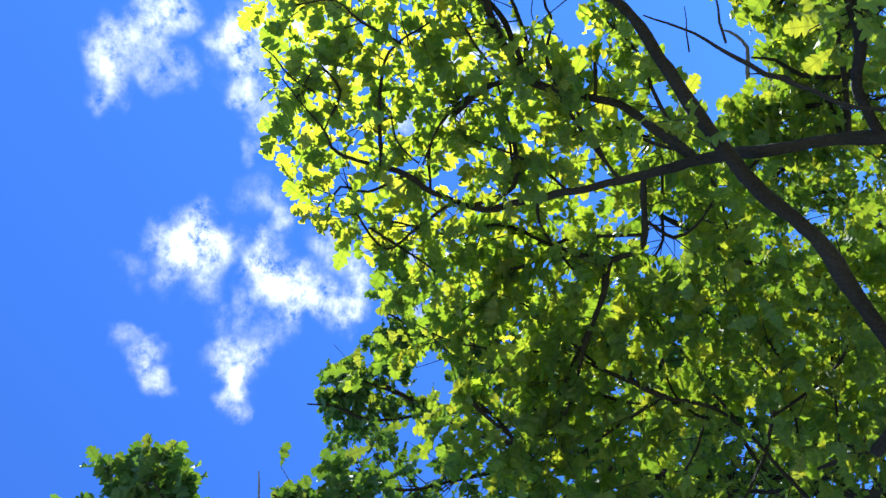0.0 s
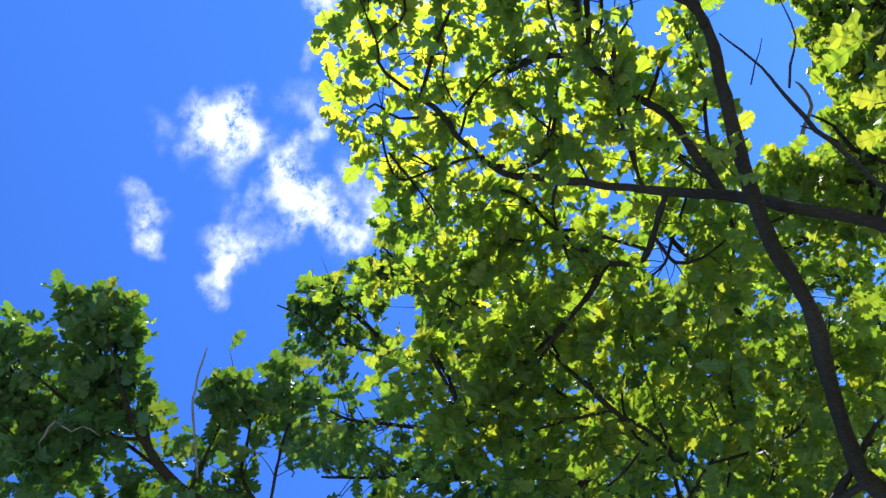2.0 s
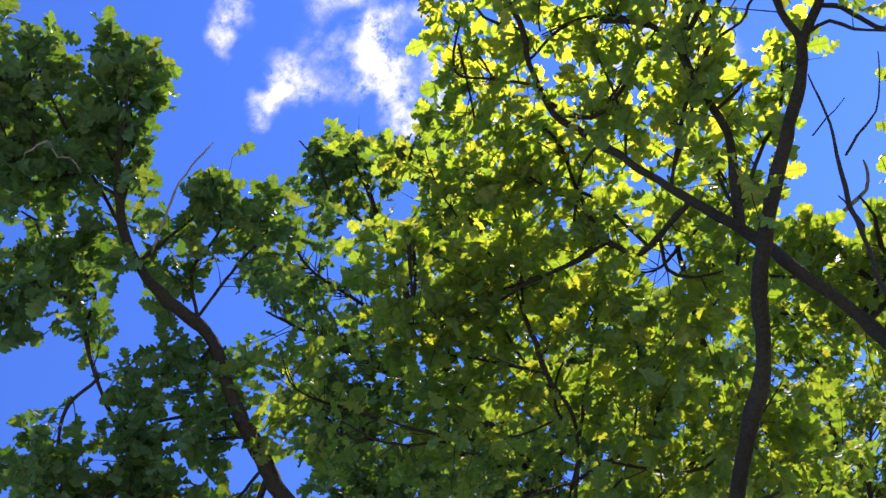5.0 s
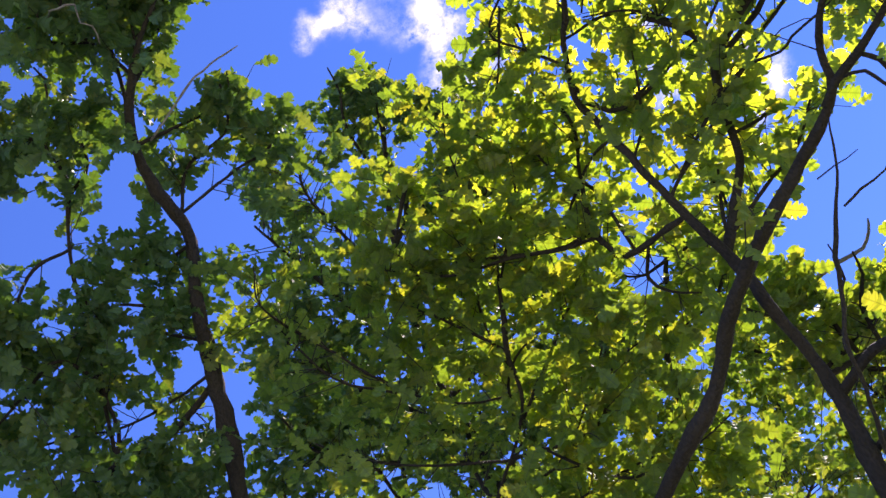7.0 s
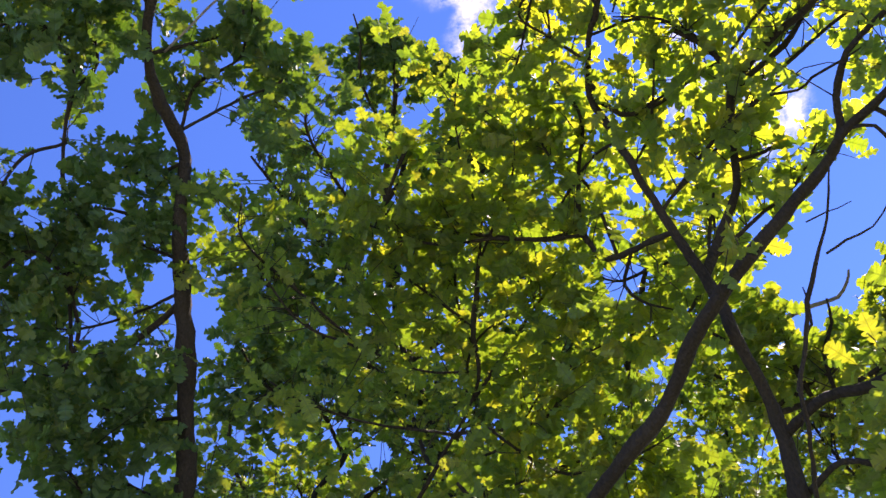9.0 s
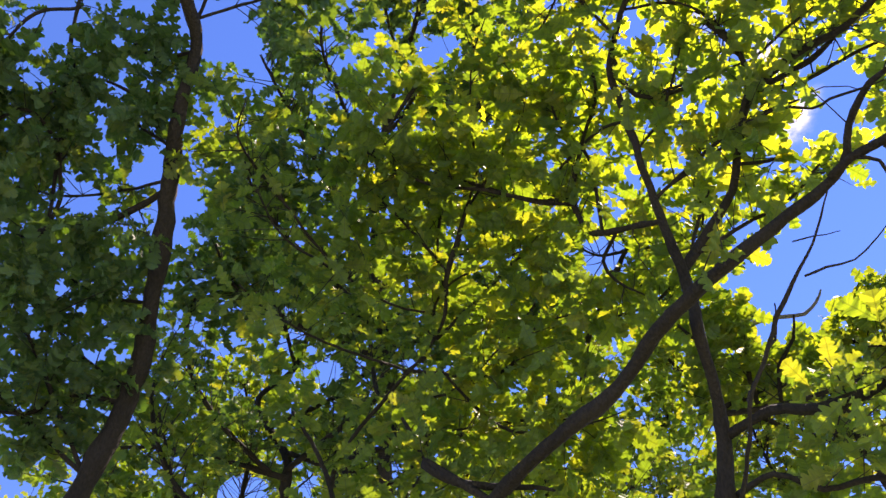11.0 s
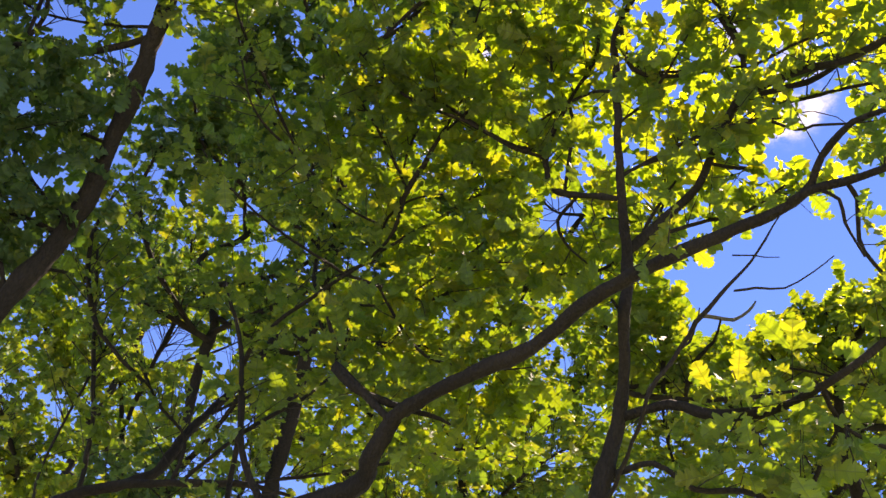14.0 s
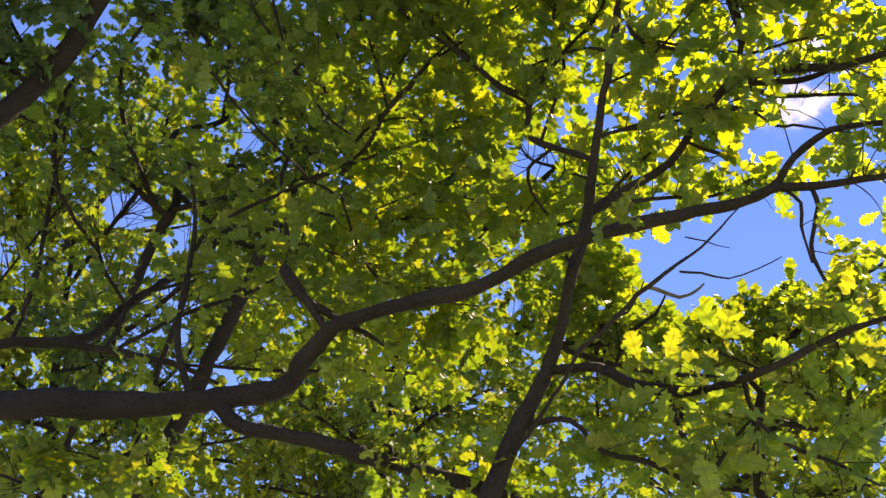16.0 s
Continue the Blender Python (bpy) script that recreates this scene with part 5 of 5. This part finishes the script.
tree.limb("bough", [(3.22, 4.33, 5.03, 0.020), (3.13, 4.21, 5.25, 0.019), (2.99, 4.12, 5.47, 0.013), (2.94, 3.94, 5.70, 0.007)], 340, 0.6, 0.05)
tree.limb("bough", [(2.40, 4.55, 5.36, 0.007), (1.47, 4.64, 5.03, 0.021), (1.84, 4.55, 4.98, 0.019), (2.10, 4.34, 4.92, 0.014), (2.32, 4.21, 4.94, 0.009)], 200, 0.5, 0.05)
tree.limb("bough", [(1.79, 4.56, 4.99, 0.016), (1.80, 4.44, 5.16, 0.014), (1.88, 4.32, 5.26, 0.011), (1.87, 4.16, 5.30, 0.007)], 160, 0.4, 0.05)
tree.limb("bough", [(1.66, 4.60, 5.01, 0.016), (1.63, 4.48, 5.18, 0.014), (1.64, 4.38, 5.30, 0.011), (1.63, 4.23, 5.34, 0.007)], 160, 0.4, 0.05)
tree.limb("bough", [(1.97, 4.44, 4.95, 0.015), (2.18, 4.52, 4.80, 0.014), (2.28, 4.57, 4.64, 0.011)], 240, 0.5, 0.05)
tree.limb("dead_branch", [(1.64, 4.86, 5.74, 0.023), (1.84, 4.76, 5.77, 0.021), (2.01, 4.70, 5.76, 0.018), (2.16, 4.65, 5.74, 0.015), (2.24, 4.58, 5.78, 0.012), (2.27, 4.52, 5.83, 0.006)], 0, 0, 0, mat=GREY)
tree.limb("bare_twig", [(1.22, 4.28, 3.97, 0.016), (1.20, 3.85, 4.02, 0.014), (1.21, 3.49, 4.16, 0.012), (1.28, 3.35, 4.30, 0.012), (1.33, 3.26, 4.39, 0.011), (1.47, 3.05, 4.54, 0.008), (1.54, 2.91, 4.65, 0.007), (1.58, 2.77, 4.76, 0.004)], 0, 0, 0)
tree.limb("bare_twig", [(1.47, 3.06, 4.53, 0.007), (1.56, 3.02, 4.54, 0.007), (1.66, 2.97, 4.53, 0.005), (1.75, 2.88, 4.57, 0.004), (1.82, 2.79, 4.61, 0.003)], 0, 0, 0)
tree.limb("bare_twig", [(1.43, 2.97, 4.65, 0.005), (1.52, 2.94, 4.64, 0.004), (1.62, 2.89, 4.63, 0.003)], 0, 0, 0)
tree.limb("bare_twig", [(1.30, 3.31, 4.35, 0.009), (1.36, 3.35, 4.43, 0.008), (1.37, 3.29, 4.49, 0.007), (1.38, 3.24, 4.55, 0.004)], 0, 0, 0)
tree.limb("bare_twig", [(1.98, 2.84, 5.15, 0.015), (2.05, 2.90, 5.13, 0.015), (2.08, 2.99, 5.03, 0.013), (2.12, 3.05, 4.95, 0.012), (2.23, 3.09, 4.84, 0.010), (2.30, 3.12, 4.76, 0.006)], 0, 0, 0)
tree.finish(300, (0.0, 0.0, 1.6))


# ---- far oak ----
tree = Oak('distant oak closing the wood', (3.27, 11.68), 19, more=2.3, leaf=0.17, light=11)
tree.limb("trunk", [(3.27, 11.68, -0.10, 0.272), (3.22, 11.65, 0.36, 0.198), (3.20, 11.64, 1.05, 0.167), (3.07, 11.58, 2.11, 0.138), (2.84, 11.47, 2.96, 0.123), (2.42, 11.27, 4.54, 0.109), (1.76, 10.95, 5.91, 0.088), (1.33, 10.65, 6.76, 0.071), (0.98, 10.19, 7.69, 0.049), (0.68, 9.61, 8.62, 0.028)], 0, 0, 0)
tree.limb("bough", [(1.38, 10.69, 6.65, 0.042), (0.29, 10.62, 6.94, 0.035), (-0.73, 10.38, 7.35, 0.028), (-1.37, 10.17, 7.61, 0.018)], 420, 0.9, 0.05)
tree.limb("bough", [(1.24, 10.54, 6.99, 0.042), (1.73, 10.12, 7.66, 0.035), (2.16, 9.65, 8.28, 0.028), (2.44, 9.36, 8.60, 0.018)], 420, 0.9, 0.05)
tree.limb("bough", [(1.49, 10.76, 6.44, 0.042), (0.65, 10.97, 6.15, 0.035), (-0.32, 11.01, 6.06, 0.028), (-1.22, 11.02, 5.84, 0.018)], 420, 0.9, 0.05)
tree.limb("bough", [(1.54, 10.80, 6.34, 0.042), (2.20, 10.45, 6.89, 0.035), (2.81, 10.02, 7.43, 0.028), (3.16, 9.64, 7.89, 0.018)], 420, 0.9, 0.05)
tree.limb("bough", [(0.98, 10.19, 7.69, 0.042), (0.14, 9.92, 8.19, 0.035), (-0.51, 9.63, 8.58, 0.028), (-0.98, 9.36, 8.89, 0.018)], 420, 0.9, 0.05)
tree.limb("bough", [(1.11, 10.36, 7.34, 0.042), (1.42, 9.74, 8.34, 0.035), (1.54, 9.25, 8.99, 0.028), (1.45, 8.89, 9.44, 0.018)], 420, 0.9, 0.05)
tree.limb("bough", [(0.90, 10.04, 7.92, 0.040), (0.96, 9.35, 8.95, 0.035), (0.51, 8.91, 9.53, 0.028), (-0.15, 8.59, 9.88, 0.018)], 420, 0.9, 0.05)
tree.limb("bough", [(1.33, 10.65, 6.76, 0.042), (0.46, 10.31, 7.53, 0.035), (-0.86, 9.95, 8.07, 0.028), (-1.57, 9.72, 8.28, 0.018)], 420, 0.9, 0.05)
tree.limb("bough", [(1.60, 10.84, 6.23, 0.035), (0.66, 10.08, 5.67, 0.026), (0.04, 10.13, 5.57, 0.019)], 420, 0.9, 0.05)
tree.limb("bough", [(1.60, 10.84, 6.23, 0.032), (2.04, 9.73, 6.10, 0.026), (2.57, 9.49, 6.36, 0.019)], 420, 0.9, 0.05)
tree.limb("bough", [(1.49, 10.76, 6.44, 0.035), (0.77, 9.80, 6.31, 0.026), (0.16, 9.30, 6.24, 0.018), (-0.27, 9.25, 6.32, 0.012)], 420, 0.8, 0.05)
tree.limb("bough", [(1.38, 10.69, 6.65, 0.035), (1.50, 9.49, 6.78, 0.026), (1.80, 8.81, 6.87, 0.018), (2.09, 8.64, 7.06, 0.012)], 420, 0.8, 0.05)
tree.limb("bough", [(1.71, 10.91, 6.02, 0.035), (1.16, 10.02, 5.71, 0.026), (0.63, 9.62, 5.49, 0.018)], 380, 0.8, 0.05)
tree.finish(300, (0.0, 0.0, 1.6))


# ---- far oak ----
tree = Oak('distant oak closing the wood', (0.49, 10.98), 20, more=2.0, leaf=0.185, light=10)
tree.limb("trunk", [(0.49, 10.98, -0.10, 0.249), (0.41, 10.96, 0.24, 0.181), (0.37, 10.95, 0.76, 0.153), (0.15, 10.91, 1.51, 0.127), (-0.15, 10.84, 2.04, 0.113), (-0.87, 10.68, 3.30, 0.100), (-1.57, 10.36, 4.42, 0.081), (-2.14, 9.99, 5.28, 0.065), (-2.49, 9.59, 6.06, 0.045), (-2.82, 9.04, 6.94, 0.023)], 0, 0, 0)
tree.limb("bough", [(-1.93, 10.13, 4.96, 0.039), (-1.58, 9.96, 5.65, 0.032), (-1.29, 9.69, 6.38, 0.026), (-1.15, 9.43, 6.91, 0.016)], 420, 0.8, 0.05)
tree.limb("bough", [(-2.14, 9.99, 5.28, 0.039), (-2.78, 9.72, 5.57, 0.032), (-3.48, 9.39, 5.77, 0.026), (-4.01, 9.11, 5.92, 0.016)], 420, 0.8, 0.05)
tree.limb("bough", [(-2.49, 9.59, 6.06, 0.039), (-3.07, 9.16, 6.58, 0.032), (-3.52, 8.75, 7.00, 0.026), (-3.82, 8.39, 7.36, 0.016)], 420, 0.8, 0.05)
tree.limb("bough", [(-2.66, 9.32, 6.50, 0.031), (-2.51, 8.97, 7.22, 0.032), (-2.37, 8.60, 7.85, 0.026), (-2.44, 8.20, 8.35, 0.016)], 420, 0.8, 0.05)
tree.limb("bough", [(-1.71, 10.27, 4.64, 0.039), (-1.02, 10.25, 5.05, 0.032), (-0.09, 10.23, 5.29, 0.026)], 300, 0.8, 0.05)
tree.limb("bough", [(-2.36, 9.74, 5.77, 0.039), (-1.81, 9.47, 6.63, 0.032), (-1.51, 9.12, 7.35, 0.026), (-1.48, 8.63, 8.10, 0.016)], 420, 0.8, 0.05)
tree.limb("bough", [(-1.71, 10.27, 4.64, 0.039), (-2.41, 10.13, 4.64, 0.032), (-3.08, 9.95, 4.60, 0.026)], 300, 0.8, 0.05)
tree.limb("bough", [(-1.86, 10.18, 4.85, 0.034), (-1.73, 9.73, 4.69, 0.031), (-1.09, 9.16, 5.10, 0.024), (-0.44, 9.08, 5.47, 0.018), (0.04, 8.97, 5.76, 0.012)], 420, 0.8, 0.05)
tree.limb("bough", [(-2.14, 9.99, 5.28, 0.034), (-2.04, 9.53, 5.12, 0.031), (-2.25, 9.00, 4.91, 0.024), (-2.68, 8.88, 4.91, 0.018)], 420, 0.8, 0.05)
tree.limb("bough", [(-1.73, 9.73, 4.69, 0.028), (-1.79, 8.77, 4.30, 0.022), (-2.08, 8.71, 4.27, 0.017)], 360, 0.8, 0.05)
tree.limb("bough", [(-3.55, 9.36, 5.79, 0.022), (-3.38, 9.02, 5.69, 0.031), (-3.47, 8.30, 5.88, 0.024), (-3.70, 8.04, 6.18, 0.018), (-3.87, 7.78, 6.48, 0.012)], 300, 0.7, 0.05)
tree.finish(300, (0.0, 0.0, 1.6))


# ---- far oak ----
tree = Oak('distant oak closing the wood', (5.76, 9.65), 21, more=2.1, leaf=0.17, light=11)
tree.limb("trunk", [(5.76, 9.65, -0.10, 0.249), (5.70, 9.62, 0.43, 0.181), (5.67, 9.60, 1.32, 0.153), (5.50, 9.51, 2.65, 0.127), (5.26, 9.38, 3.61, 0.113), (4.97, 9.22, 4.77, 0.100), (4.66, 8.99, 5.77, 0.081), (4.37, 8.75, 6.54, 0.065), (4.10, 8.51, 7.16, 0.045), (3.76, 8.17, 7.87, 0.023)], 0, 0, 0)
tree.limb("bough", [(4.37, 8.75, 6.54, 0.039), (3.71, 8.86, 6.86, 0.032), (3.22, 8.83, 7.21, 0.026), (3.00, 8.56, 7.73, 0.016)], 420, 0.8, 0.05)
tree.limb("bough", [(4.37, 8.75, 6.54, 0.039), (4.81, 8.28, 6.95, 0.032), (5.25, 7.84, 7.22, 0.026), (5.61, 7.42, 7.46, 0.016)], 420, 0.8, 0.05)
tree.limb("bough", [(4.10, 8.51, 7.16, 0.039), (3.63, 8.40, 7.63, 0.032), (3.30, 8.25, 8.01, 0.026), (3.21, 8.04, 8.32, 0.016)], 420, 0.8, 0.05)
tree.limb("bough", [(4.13, 8.54, 7.08, 0.039), (4.48, 8.14, 7.44, 0.032), (4.69, 7.85, 7.68, 0.026), (4.89, 7.55, 7.90, 0.016)], 420, 0.8, 0.05)
tree.limb("bough", [(4.48, 8.84, 6.25, 0.039), (3.54, 9.19, 6.37, 0.032), (2.84, 9.44, 6.31, 0.026), (2.23, 9.61, 6.27, 0.016)], 300, 0.8, 0.05)
tree.limb("bough", [(4.27, 8.66, 6.77, 0.039), (5.20, 8.15, 6.79, 0.032), (5.78, 7.66, 6.97, 0.026)], 420, 0.8, 0.05)
tree.limb("bough", [(4.06, 8.47, 7.25, 0.038), (3.27, 8.51, 7.67, 0.032), (2.59, 8.42, 8.10, 0.026), (2.12, 8.20, 8.54, 0.016)], 420, 0.8, 0.05)
tree.limb("bough", [(4.23, 8.63, 6.85, 0.039), (5.24, 7.46, 7.73, 0.032), (5.47, 7.04, 8.04, 0.026)], 420, 0.8, 0.05)
tree.finish(300, (0.0, 0.0, 1.6))


# ---- oaks at the back of the wood ----
def back_oak(label, foot, crown, reach, seed):
    """A sunlit oak: a leaning trunk into the crown's middle and boughs that fan out round it."""
    oak = Oak(label, foot, seed, more=1.0, leaf=0.2, cap=10, light=40)
    rng = np.random.default_rng(seed + 100)
    base, top = np.array((*foot, -0.1)), np.array(crown) + (0, 0, 0.75 * reach)
    line = [base + (top - base) * k + rng.normal(0, 0.12, 3) * (k > 0) for k in (0, 0.08, 0.25, 0.45, 0.62, 0.78, 0.9, 1.0)]
    oak.limb("trunk", [(*p, r) for p, r in zip(line, (0.30, 0.22, 0.18, 0.15, 0.12, 0.08, 0.05, 0.02))], 120, 0.7, 0.75)
    for k in range(16):
        a, up = k * 2.4 + rng.uniform(-0.3, 0.3), 0.45 + 0.5 * k / 16
        p = base + (top - base) * up
        out = np.array((math.cos(a), math.sin(a), rng.uniform(-0.15, 0.55))) * reach * (1.15 - 0.6 * abs(up - 0.62) / 0.4)
        bend = rng.normal(0, 0.15, 3) * reach
        oak.limb("bough", [(*(p + out * u + bend * u * (1 - u)), 0.05 * (1.1 - u)) for u in (0.0, 0.35, 0.7, 1.0)], 420, 0.9, 0.1)
    oak.finish(300, (0.0, 0.0, 1.6))


back_oak("sunlit oak at the back of the wood with a wide crown", (-5.4, 15.2), (-4.4, 13.8, 9.2), 3.4, 22)
back_oak("sunlit oak at the back of the wood with a low crown", (2.0, 16.0), (0.9, 14.6, 7.6), 3.2, 23)
